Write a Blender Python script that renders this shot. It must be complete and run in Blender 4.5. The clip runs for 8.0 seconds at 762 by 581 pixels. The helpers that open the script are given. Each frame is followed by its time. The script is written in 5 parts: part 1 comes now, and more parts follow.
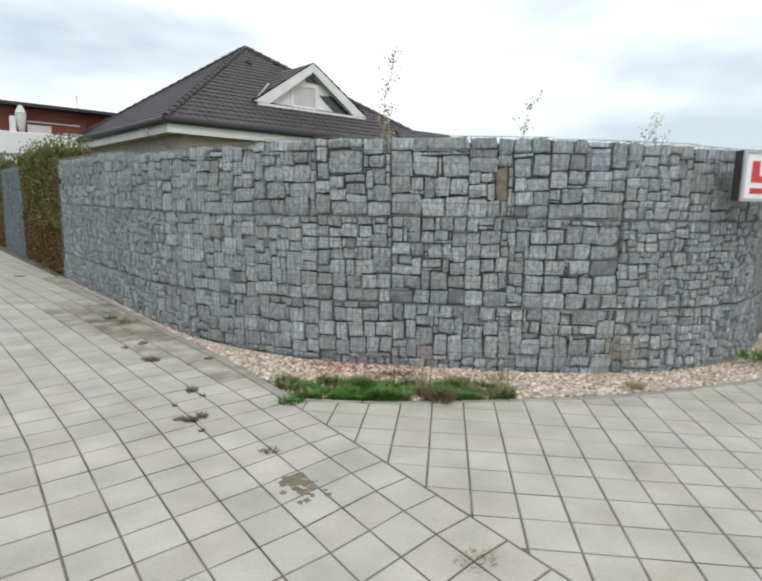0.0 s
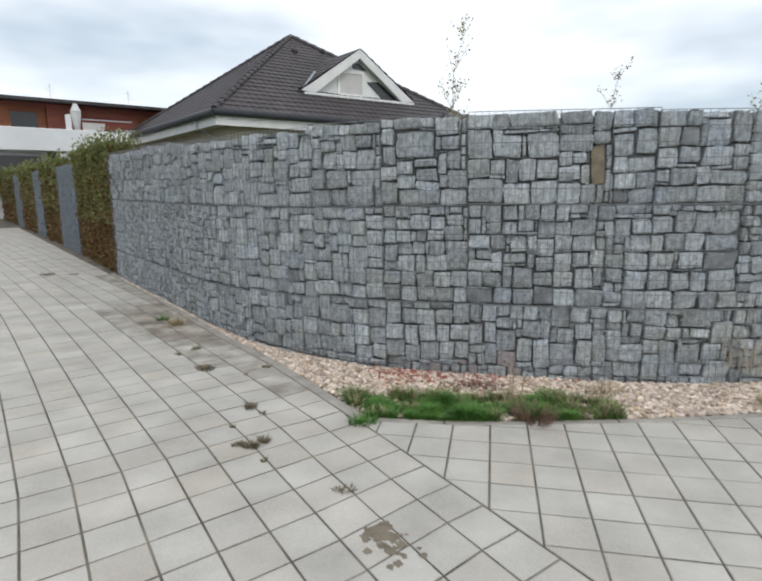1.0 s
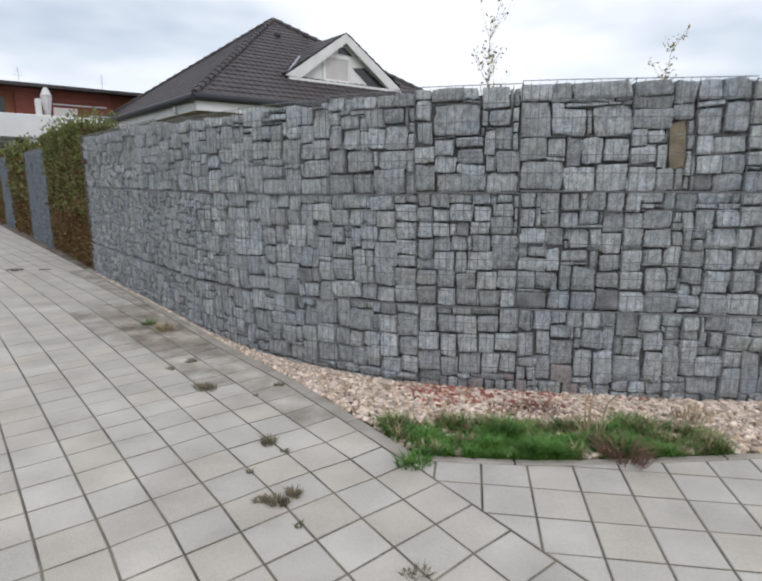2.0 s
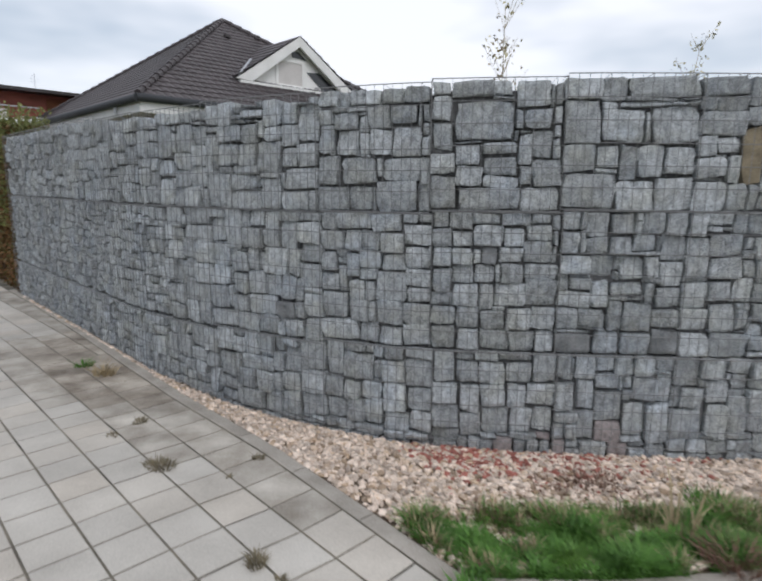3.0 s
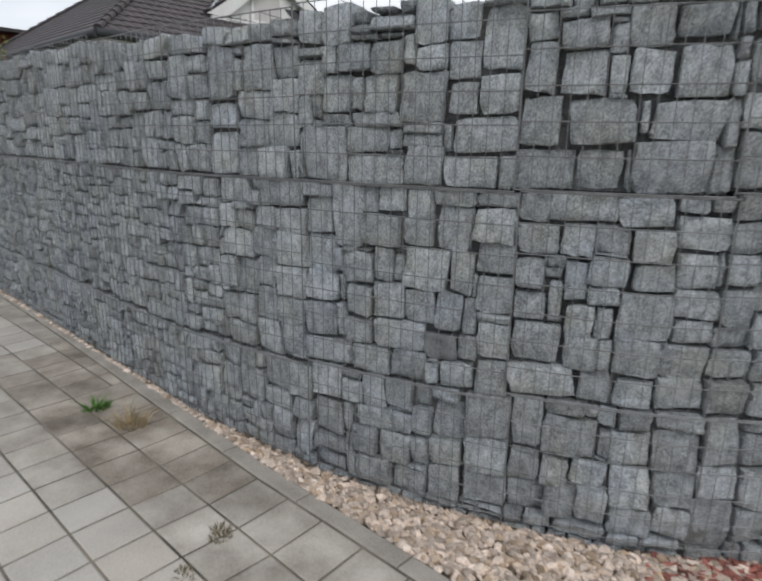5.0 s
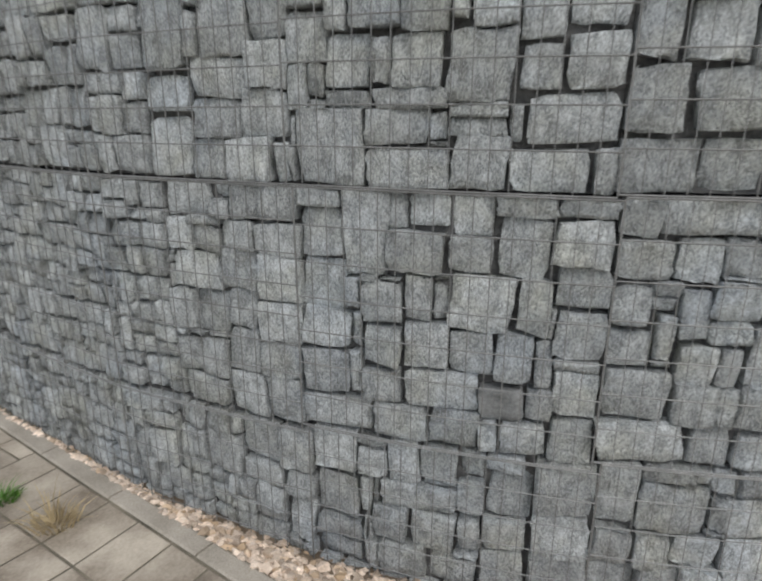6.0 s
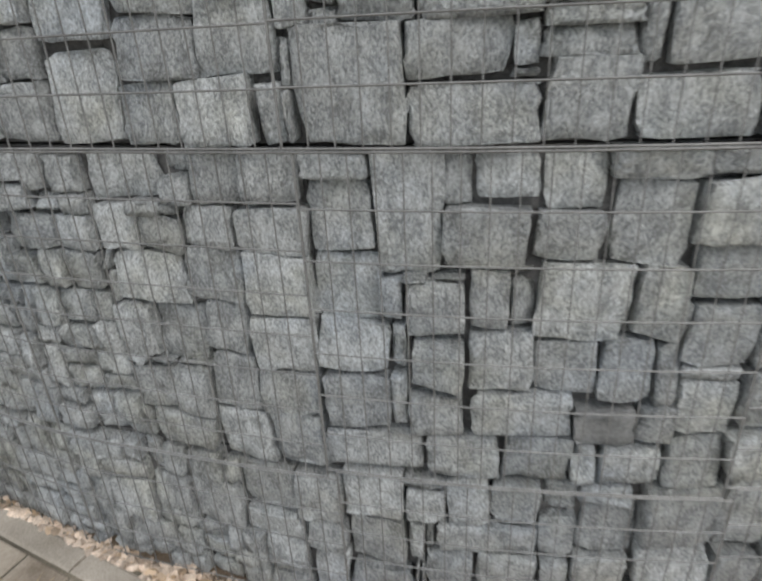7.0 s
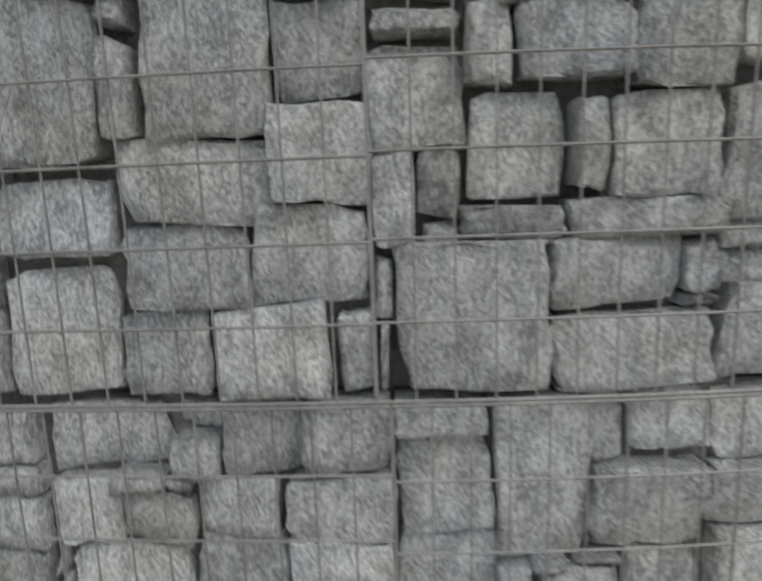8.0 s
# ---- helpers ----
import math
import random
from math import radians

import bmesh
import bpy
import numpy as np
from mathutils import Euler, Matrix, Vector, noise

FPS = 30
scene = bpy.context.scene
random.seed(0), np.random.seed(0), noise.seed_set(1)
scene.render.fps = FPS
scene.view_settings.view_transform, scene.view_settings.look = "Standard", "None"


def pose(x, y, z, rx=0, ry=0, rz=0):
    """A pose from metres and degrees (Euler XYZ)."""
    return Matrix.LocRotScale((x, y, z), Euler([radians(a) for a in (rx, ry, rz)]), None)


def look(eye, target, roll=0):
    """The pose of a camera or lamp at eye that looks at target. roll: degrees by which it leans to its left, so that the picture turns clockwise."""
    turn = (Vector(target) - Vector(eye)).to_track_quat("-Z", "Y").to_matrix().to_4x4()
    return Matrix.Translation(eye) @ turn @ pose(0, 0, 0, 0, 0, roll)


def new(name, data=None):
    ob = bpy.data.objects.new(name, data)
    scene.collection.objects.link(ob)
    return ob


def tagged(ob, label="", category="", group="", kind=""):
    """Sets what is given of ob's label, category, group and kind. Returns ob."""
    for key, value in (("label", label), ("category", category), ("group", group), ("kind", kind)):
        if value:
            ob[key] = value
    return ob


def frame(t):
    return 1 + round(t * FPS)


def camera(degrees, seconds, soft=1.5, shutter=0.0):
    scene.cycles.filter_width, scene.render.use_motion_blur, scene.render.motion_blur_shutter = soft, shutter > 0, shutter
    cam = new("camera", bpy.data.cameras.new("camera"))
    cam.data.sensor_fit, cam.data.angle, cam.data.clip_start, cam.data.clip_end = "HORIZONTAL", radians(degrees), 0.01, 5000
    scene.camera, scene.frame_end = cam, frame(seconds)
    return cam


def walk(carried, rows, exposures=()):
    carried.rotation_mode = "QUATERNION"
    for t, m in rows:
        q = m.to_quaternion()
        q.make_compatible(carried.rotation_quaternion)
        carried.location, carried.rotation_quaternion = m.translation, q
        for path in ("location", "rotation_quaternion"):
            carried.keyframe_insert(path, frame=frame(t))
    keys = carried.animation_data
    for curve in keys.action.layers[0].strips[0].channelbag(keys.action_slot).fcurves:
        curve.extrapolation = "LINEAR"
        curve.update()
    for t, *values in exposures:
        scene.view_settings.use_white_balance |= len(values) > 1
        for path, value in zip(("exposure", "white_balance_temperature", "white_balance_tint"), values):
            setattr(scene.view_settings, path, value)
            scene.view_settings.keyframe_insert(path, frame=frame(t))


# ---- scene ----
cam = camera(67.7, 8.0, soft=2.2, shutter=0.4)
PATH = [
    (0, (0.098, 0.059, 1.327), (0.072, 2.034, 1.012), 1.2),
    (0.5, (-0.016, 0.287, 1.318), (-0.125, 2.252, 0.961), -0.4),
    (1, (-0.125, 0.58, 1.323), (-0.312, 2.54, 0.967), -0.3),
    (1.2, (-0.194, 0.695, 1.316), (-0.386, 2.654, 0.958), -0.2),
    (2.3, (-0.617, 1.444, 1.275), (-0.713, 3.395, 0.846), 0.0),
    (2.5, (-0.654, 1.598, 1.282), (-0.789, 3.535, 0.801), 0.8),
    (3, (-0.868, 1.985, 1.306), (-0.804, 3.951, 0.948), 0.6),
    (3.5, (-1.068, 2.383, 1.363), (-0.984, 4.332, 0.922), 0.1),
    (4, (-1.269, 2.754, 1.394), (-1.265, 4.705, 0.954), -1.2),
    (4.5, (-1.548, 3.043, 1.386), (-1.484, 4.992, 0.945), -0.6),
    (5, (-1.725, 3.296, 1.335), (-1.54, 5.219, 0.815), 0.8),
    (5.2, (-1.786, 3.448, 1.343), (-1.554, 5.363, 0.817), -0.5),
    (6.3, (-2.046, 4.131, 1.36), (-1.478, 5.922, 0.674), -0.3),
    (6.5, (-2.067, 4.251, 1.37), (-1.459, 5.975, 0.559), -1.2),
    (7, (-2.068, 4.533, 1.368), (-1.405, 6.217, 0.518), -3.0),
    (7.5, (-2.122, 4.76, 1.391), (-1.209, 6.459, 0.861), -0.9),
    (8, (-2.214, 4.972, 1.444), (-1.124, 6.609, 1.08), -2.0),
]
walk(cam, [(t, look(eye, target, roll)) for t, eye, target, roll in PATH],
     [(0.0, -0.2, 6330, 6), (1.0, -0.28, 6240, 8), (2.5, -0.36, 6240, 12), (4.5, -0.45, 6260, 11), (5.2, -0.38, 6450, 11), (6.3, 0.03, 6780, 10), (7.5, 0.01, 6810, 11),
      (8.0, 0.0, 6860, 11)])

# ---------------------------------------------------------------- light
SUN_EL, SUN_AZ = 46.0, 168.0
world = bpy.data.worlds.new("overcast_sky")
scene.world = world
world.use_nodes = True
wn, wl = world.node_tree.nodes, world.node_tree.links
wn.clear()
w_out, w_bg = wn.new("ShaderNodeOutputWorld"), wn.new("ShaderNodeBackground")
w_sky = wn.new("ShaderNodeTexSky")
w_sky.sky_type, w_sky.sun_disc = "NISHITA", False
w_sky.sun_elevation, w_sky.sun_rotation = radians(SUN_EL), radians(SUN_AZ)
w_gain = wn.new("ShaderNodeMix")
w_gain.data_type, w_gain.blend_type = "RGBA", "MULTIPLY"
w_gain.inputs["Factor"].default_value = 1.0
w_gain.inputs["B"].default_value = (0.16, 0.15, 0.14, 1)
w_co, w_map, w_noise, w_ramp = (wn.new("ShaderNodeTexCoord"), wn.new("ShaderNodeMapping"), wn.new("ShaderNodeTexNoise"),
                                wn.new("ShaderNodeValToRGB"))
w_map.inputs["Scale"].default_value = (1.0, 1.0, 3.2)
w_map.inputs["Location"].default_value = (0.35, 0.1, 0.6)
w_noise.inputs["Scale"].default_value, w_noise.inputs["Detail"].default_value = 1.7, 4.0
w_noise.inputs["Roughness"].default_value = 0.5
w_ramp.color_ramp.elements[0].position, w_ramp.color_ramp.elements[0].color = 0.39, (0.64, 0.71, 0.78, 1)
w_ramp.color_ramp.elements[1].position, w_ramp.color_ramp.elements[1].color = 0.56, (1.14, 1.14, 1.15, 1)
w_mix = wn.new("ShaderNodeMix")
w_mix.data_type = "RGBA"
w_mix.inputs["Factor"].default_value = 0.86
wl.new(w_co.outputs["Generated"], w_map.inputs["Vector"])
wl.new(w_map.outputs["Vector"], w_noise.inputs["Vector"])
w_dot, w_bias = wn.new("ShaderNodeVectorMath"), wn.new("ShaderNodeMath")
w_dot.operation, w_bias.operation = "DOT_PRODUCT", "MULTIPLY_ADD"
w_dot.inputs[1].default_value = (0.80, 0.45, -0.10)
w_bias.inputs[1].default_value = 0.14
wl.new(w_co.outputs["Generated"], w_dot.inputs[0])
wl.new(w_dot.outputs["Value"], w_bias.inputs[0])
wl.new(w_noise.outputs["Fac"], w_bias.inputs[2])
wl.new(w_bias.outputs[0], w_ramp.inputs["Fac"])
wl.new(w_sky.outputs["Color"], w_gain.inputs["A"])
wl.new(w_gain.outputs["Result"], w_mix.inputs["A"])
wl.new(w_ramp.outputs["Color"], w_mix.inputs["B"])
wl.new(w_mix.outputs["Result"], w_bg.inputs["Color"])
w_bg.inputs["Strength"].default_value = 1.25
wl.new(w_bg.outputs["Background"], w_out.inputs["Surface"])

sun = new("sun", bpy.data.lights.new("sun", "SUN"))
sun.data.energy, sun.data.angle, sun.data.color = 1.3, radians(25), (1.0, 0.98, 0.95)
SUN_DIR = Vector((math.sin(radians(SUN_AZ)) * math.cos(radians(SUN_EL)), math.cos(radians(SUN_AZ)) * math.cos(radians(SUN_EL)), math.sin(radians(SUN_EL))))
sun.matrix_world = look(SUN_DIR * 30, (0, 0, 0))
scene.view_settings.exposure = 0.0


# ---------------------------------------------------------------- materials
def surface(name, dark, light, scale=8.0, fine=90.0, rough=0.85, bump=0.3, depth=0.004, vary=0.0, pale=0.0, metal=0.0, stretch=(1, 1, 1),
            island=False, tint=None, shade=False, coarse=0.5, spread=(0.35, 0.65), apart=False, slant=0.0):
    """A two-scale mottled surface in world metres. vary: brightness change from piece to piece; tint: a second colour for some pieces."""
    m = bpy.data.materials.new(name)
    m.use_nodes = True
    n, l = m.node_tree.nodes, m.node_tree.links
    b = n["Principled BSDF"]
    b.inputs["Roughness"].default_value, b.inputs["Metallic"].default_value = rough, metal
    geo, mp = n.new("ShaderNodeNewGeometry"), n.new("ShaderNodeMapping")
    mp.inputs["Scale"].default_value, mp.inputs["Rotation"].default_value = stretch, (0, radians(slant), 0)
    l.new(geo.outputs["Position"], mp.inputs["Vector"])
    if apart:
        own, turn = n.new("ShaderNodeObjectInfo"), n.new("ShaderNodeVectorMath")
        turn.operation = "SCALE"
        turn.inputs[0].default_value = (37.0, 19.0, 53.0)
        l.new(own.outputs["Random"], turn.inputs["Scale"])
        l.new(turn.outputs["Vector"], mp.inputs["Location"])
    big, small = n.new("ShaderNodeTexNoise"), n.new("ShaderNodeTexNoise")
    big.inputs["Scale"].default_value, big.inputs["Detail"].default_value = scale, 4
    small.inputs["Scale"].default_value, small.inputs["Detail"].default_value, small.inputs["Roughness"].default_value = fine, 5, 0.65
    for t in (big, small):
        l.new(mp.outputs["Vector"], t.inputs["Vector"])
    add = n.new("ShaderNodeMath")
    add.operation = "ADD"
    hb = n.new("ShaderNodeMath")
    hb.operation, hb.inputs[1].default_value = "MULTIPLY", coarse
    hs = n.new("ShaderNodeMath")
    hs.operation, hs.inputs[1].default_value = "MULTIPLY", 1 - coarse
    l.new(big.outputs["Fac"], hb.inputs[0])
    l.new(small.outputs["Fac"], hs.inputs[0])
    l.new(hb.outputs[0], add.inputs[0])
    l.new(hs.outputs[0], add.inputs[1])
    ramp = n.new("ShaderNodeValToRGB")
    ramp.color_ramp.elements[0].position, ramp.color_ramp.elements[0].color = spread[0], (*dark, 1)
    ramp.color_ramp.elements[1].position, ramp.color_ramp.elements[1].color = spread[1], (*light, 1)
    l.new(add.outputs[0], ramp.inputs["Fac"])
    colour = ramp.outputs["Color"]
    if vary or tint:
        if island:
            rnd = geo.outputs["Random Per Island"]
        else:
            rnd = n.new("ShaderNodeObjectInfo").outputs["Random"]
        if tint:
            pick = n.new("ShaderNodeMapRange")
            pick.inputs["From Min"].default_value, pick.inputs["From Max"].default_value = tint[1], tint[2]
            l.new(rnd, pick.inputs["Value"])
            tm = n.new("ShaderNodeMix")
            tm.data_type = "RGBA"
            tm.blend_type = "MULTIPLY" if shade else "MIX"
            l.new(pick.outputs["Result"], tm.inputs["Factor"])
            l.new(colour, tm.inputs["A"])
            tm.inputs["B"].default_value = (*tint[0], 1)
            colour = tm.outputs["Result"]
        if vary:
            wn_ = n.new("ShaderNodeTexWhiteNoise")
            wn_.noise_dimensions = "1D"
            l.new(rnd, wn_.inputs["W"])
            span = n.new("ShaderNodeMapRange")
            span.inputs["To Min"].default_value, span.inputs["To Max"].default_value = 1 - vary, 1 + vary
            l.new(wn_.outputs["Value"], span.inputs["Value"])
            hv = n.new("ShaderNodeHueSaturation")
            l.new(span.outputs["Result"], hv.inputs["Value"])
            l.new(colour, hv.inputs["Color"])
            colour = hv.outputs["Color"]
    l.new(colour, b.inputs["Base Color"])
    if bump:
        bp = n.new("ShaderNodeBump")
        bp.inputs["Strength"].default_value, bp.inputs["Distance"].default_value = bump, depth
        l.new(add.outputs[0], bp.inputs["Height"])
        l.new(bp.outputs["Normal"], b.inputs["Normal"])
    return m


M_STONE = surface("grey_granite", (0.232, 0.247, 0.255), (0.625, 0.658, 0.674), 24, 135, 0.92, 1.0, 0.016, vary=0.21, coarse=0.34, spread=(0.405, 0.615), apart=True, stretch=(1.5, 1.0, 0.85), slant=35.0)


def stain(m, colour, scale, low, high):
    """Tones a material's base colour in soft blotches, as lichen and dust do."""
    n, l = m.node_tree.nodes, m.node_tree.links
    link = n["Principled BSDF"].inputs["Base Color"].links[0]
    src = link.from_socket
    geo, noise, pick, mix = n.new("ShaderNodeNewGeometry"), n.new("ShaderNodeTexNoise"), n.new("ShaderNodeMapRange"), n.new("ShaderNodeMix")
    noise.inputs["Scale"].default_value, noise.inputs["Detail"].default_value, noise.inputs["Roughness"].default_value = scale, 5, 0.6
    pick.inputs["From Min"].default_value, pick.inputs["From Max"].default_value = low, high
    mix.data_type, mix.blend_type = "RGBA", "MULTIPLY"
    mix.inputs["B"].default_value = (*colour, 1)
    l.new(geo.outputs["Position"], noise.inputs["Vector"])
    l.new(noise.outputs["Fac"], pick.inputs["Value"])
    l.new(pick.outputs["Result"], mix.inputs["Factor"])
    l.new(src, mix.inputs["A"])
    l.new(mix.outputs["Result"], n["Principled BSDF"].inputs["Base Color"])


stain(M_STONE, (0.95, 0.93, 0.86), 5.0, 0.48, 0.66)
stain(M_STONE, (0.80, 0.79, 0.77), 17.0, 0.52, 0.72)
stain(M_STONE, (0.92, 0.95, 1.0), 3.1, 0.5, 0.65)
# near-black fill: shade between the facing stones is put into its colour
M_CORE = surface("shaded_rubble_fill", (0.055, 0.055, 0.056), (0.17, 0.17, 0.17), 14, 60, 0.95, 0.8, 0.03)
M_BROWN = surface("rust_stained_stone", (0.13, 0.105, 0.07), (0.29, 0.245, 0.165), 14, 120, 0.9, 0.8, 0.01)
# darker, bluer stone colour for the pillars along the lane
M_PILLAR = surface("blue_grey_stone", (0.10, 0.125, 0.15), (0.24, 0.285, 0.33), 20, 110, 0.85, 0.8, 0.012, vary=0.08)
M_DARKSTONE = surface("dark_granite", (0.11, 0.116, 0.12), (0.30, 0.31, 0.315), 12, 110, 0.9, 0.8, 0.012, coarse=0.55)
# stone with the red gravel's reflected light painted into its colour
M_REDBOUNCE = surface("red_bounce_stone", (0.16, 0.14, 0.135), (0.42, 0.37, 0.36), 30, 140, 0.92, 0.8, 0.012)
M_WIRE = surface("galvanised_wire", (0.14, 0.142, 0.142), (0.25, 0.252, 0.252), 20, 90, 0.6, 0, metal=0.3)
M_TILE = surface("concrete_tile", (0.375, 0.347, 0.308), (0.58, 0.545, 0.49), 3.0, 170, 0.9, 0.25, 0.003, vary=0.06, shade=True, tint=((1.0, 0.965, 0.93), 0.5, 1.0))
M_TILES = surface("concrete_tiles", (0.375, 0.347, 0.308), (0.58, 0.545, 0.49), 3.0, 170, 0.9, 0.25, 0.003, vary=0.06, shade=True, tint=((1.0, 0.965, 0.93), 0.5, 1.0), island=True)
M_KERB = surface("kerb_concrete", (0.24, 0.215, 0.18), (0.45, 0.41, 0.36), 5, 160, 0.92, 0.4, 0.004, vary=0.05)
M_JOINT = surface("joint_sand", (0.05, 0.045, 0.035), (0.25, 0.22, 0.17), 3.5, 110, 0.95, 0.5, 0.004, coarse=0.65, spread=(0.36, 0.66))
M_SOIL = surface("bare_soil", (0.10, 0.075, 0.05), (0.25, 0.19, 0.14), 7, 90, 0.95, 0.8, 0.02)
M_FIELD = surface("rough_lawn", (0.05, 0.075, 0.025), (0.13, 0.14, 0.06), 1.5, 40, 0.95, 0.6, 0.03)
M_GRAVEL = surface("pink_beige_gravel", (0.40, 0.305, 0.235), (0.81, 0.69, 0.585), 30, 160, 0.85, 0.4, 0.004, vary=0.42, island=True,
                   tint=((0.40, 0.29, 0.19), 0.62, 1.0))
M_REDGRAVEL = surface("red_gravel", (0.20, 0.065, 0.05), (0.44, 0.17, 0.13), 30, 160, 0.85, 0.4, 0.004, vary=0.3, island=True)
M_GRASS = surface("green_grass", (0.035, 0.10, 0.012), (0.125, 0.28, 0.042), 6, 60, 0.6, 0, vary=0.35, island=True)
stain(M_GRASS, (0.80, 0.72, 0.65), 6.0, 0.52, 0.7)
M_STRAW = surface("dry_grass", (0.26, 0.20, 0.11), (0.45, 0.36, 0.22), 8, 60, 0.7, 0, vary=0.3, island=True)
M_RUSSET = surface("russet_dry_grass", (0.10, 0.052, 0.035), (0.25, 0.145, 0.10), 8, 60, 0.7, 0, vary=0.3, island=True)
M_WEED = surface("wilted_weed", (0.10, 0.085, 0.052), (0.25, 0.21, 0.135), 12, 80, 0.8, 0, vary=0.3, island=True)
M_MUD = surface("dried_mud", (0.13, 0.105, 0.075), (0.25, 0.205, 0.15), 18, 120, 0.95, 0.6, 0.006)
M_ROOF = surface("dark_roof_tile", (0.036, 0.029, 0.03), (0.078, 0.064, 0.066), 2, 60, 0.55, 0.3, 0.006, vary=0.12, island=True)
M_GUTTER = surface("dark_gutter_metal", (0.02, 0.022, 0.026), (0.04, 0.043, 0.048), 3, 30, 0.65, 0)
M_WHITE = surface("white_paint", (0.68, 0.67, 0.65), (0.82, 0.81, 0.79), 2, 40, 0.7, 0.1, 0.002)
M_RENDER = surface("beige_wall_render", (0.40, 0.36, 0.29), (0.55, 0.50, 0.41), 1.5, 80, 0.9, 0.3, 0.004)
M_WHITEWALL = surface("white_wall_render", (0.70, 0.70, 0.70), (0.84, 0.84, 0.84), 0.8, 60, 0.9, 0.2, 0.004)
M_REDWOOD = surface("red_brown_cladding", (0.16, 0.045, 0.03), (0.30, 0.085, 0.055), 1.2, 30, 0.7, 0.3, 0.006, stretch=(1, 1, 4))
M_ORANGE = surface("orange_brown_cladding", (0.24, 0.085, 0.04), (0.40, 0.15, 0.07), 1.2, 30, 0.7, 0.3, 0.006, stretch=(1, 1, 4))
M_DARK = surface("dark_metal_edge", (0.03, 0.025, 0.025), (0.06, 0.05, 0.05), 2, 30, 0.5, 0)
M_LEAF = surface("hedge_leaf", (0.045, 0.055, 0.014), (0.13, 0.12, 0.035), 3, 30, 0.7, 0, vary=0.3, island=True, tint=((0.15, 0.068, 0.022), 0.0, 0.75))
M_LEAFTOP = surface("hedge_young_leaf", (0.07, 0.085, 0.02), (0.19, 0.20, 0.06), 3, 30, 0.7, 0, vary=0.3, island=True)
M_BARK = surface("hedge_twigs", (0.05, 0.032, 0.018), (0.12, 0.075, 0.04), 12, 60, 0.9, 0.6, 0.01)
M_TWIG = surface("pale_twig", (0.32, 0.27, 0.19), (0.50, 0.43, 0.32), 12, 60, 0.9, 0)
M_AUTUMN = surface("yellow_leaf", (0.36, 0.33, 0.19), (0.58, 0.53, 0.34), 8, 40, 0.7, 0, vary=0.3, island=True)
M_RED = surface("sign_red", (0.50, 0.03, 0.04), (0.62, 0.05, 0.06), 4, 30, 0.4, 0)
M_SIGN = surface("sign_white", (0.74, 0.74, 0.74), (0.84, 0.84, 0.84), 4, 30, 0.4, 0)
M_ALU = surface("grey_aluminium", (0.40, 0.41, 0.43), (0.52, 0.53, 0.55), 4, 60, 0.45, 0, metal=0.3)
M_CLOTH = surface("white_cloth", (0.62, 0.61, 0.60), (0.78, 0.77, 0.76), 4, 60, 0.9, 0.3, 0.01)


def window_glass(name, colour):
    m = bpy.data.materials.new(name)
    m.use_nodes = True
    b = m.node_tree.nodes["Principled BSDF"]
    b.inputs["Base Color"].default_value = (*colour, 1)
    b.inputs["Roughness"].default_value = 0.06
    b.inputs["IOR"].default_value = 1.5
    return m


M_GLASS = window_glass("dark_window_glass", (0.03, 0.033, 0.036))
M_BLIND = surface("pale_blind", (0.50, 0.47, 0.45), (0.60, 0.57, 0.55), 2, 30, 0.6, 0)


# ---------------------------------------------------------------- building blocks
def mesh(name, verts, faces, mat, smooth=False):
    me = bpy.data.meshes.new(name)
    me.from_pydata([tuple(v) for v in verts], [], [tuple(f) for f in faces])
    me.materials.append(mat)
    if smooth:
        me.shade_smooth()
    me.update()
    return me


def part(name, bm, mat, parent, label="", smooth=False):
    me = bpy.data.meshes.new(name)
    bmesh.ops.recalc_face_normals(bm, faces=bm.faces)
    bm.to_mesh(me)
    bm.free()
    me.materials.append(mat)
    if smooth:
        me.shade_smooth()
    ob = new(name, me)
    ob.parent = parent
    if label:
        ob["label"] = label
    return ob


def thing(name, label, category, at=(0, 0, 0), turn=0.0, group="", kind=""):
    ob = new(name)
    ob.matrix_basis = pose(*at, 0, 0, turn)
    ob.empty_display_size = 0.1
    return tagged(ob, label, category, group, kind)


def box(bm, x0, x1, y0, y1, z0, z1, bevel=0.0):
    r = bmesh.ops.create_cube(bm, size=1.0, matrix=Matrix.Translation(((x0 + x1) / 2, (y0 + y1) / 2, (z0 + z1) / 2))
                              @ Matrix.Diagonal((abs(x1 - x0), abs(y1 - y0), abs(z1 - z0), 1)))
    if bevel:
        edges = list({e for v in r["verts"] for e in v.link_edges})
        bmesh.ops.bevel(bm, geom=edges, offset=bevel, segments=1, affect="EDGES")
    return bm


def prism(bm, outline, y0, y1):
    """A solid from an outline in x, z, drawn from y0 to y1."""
    a = [bm.verts.new((x, y0, z)) for x, z in outline]
    b = [bm.verts.new((x, y1, z)) for x, z in outline]
    bm.faces.new(a)
    bm.faces.new(b[::-1])
    for i in range(len(a)):
        j = (i + 1) % len(a)
        bm.faces.new((a[j], a[i], b[i], b[j]))
    return bm


def rod(bm, p, q, r0, r1=None, sides=6):
    p, q = Vector(p), Vector(q)
    d = q - p
    bmesh.ops.create_cone(bm, cap_ends=True, segments=sides, radius1=r0, radius2=r0 if r1 is None else r1, depth=d.length,
                          matrix=Matrix.Translation((p + q) / 2) @ d.to_track_quat("Z", "Y").to_matrix().to_4x4())
    return bm


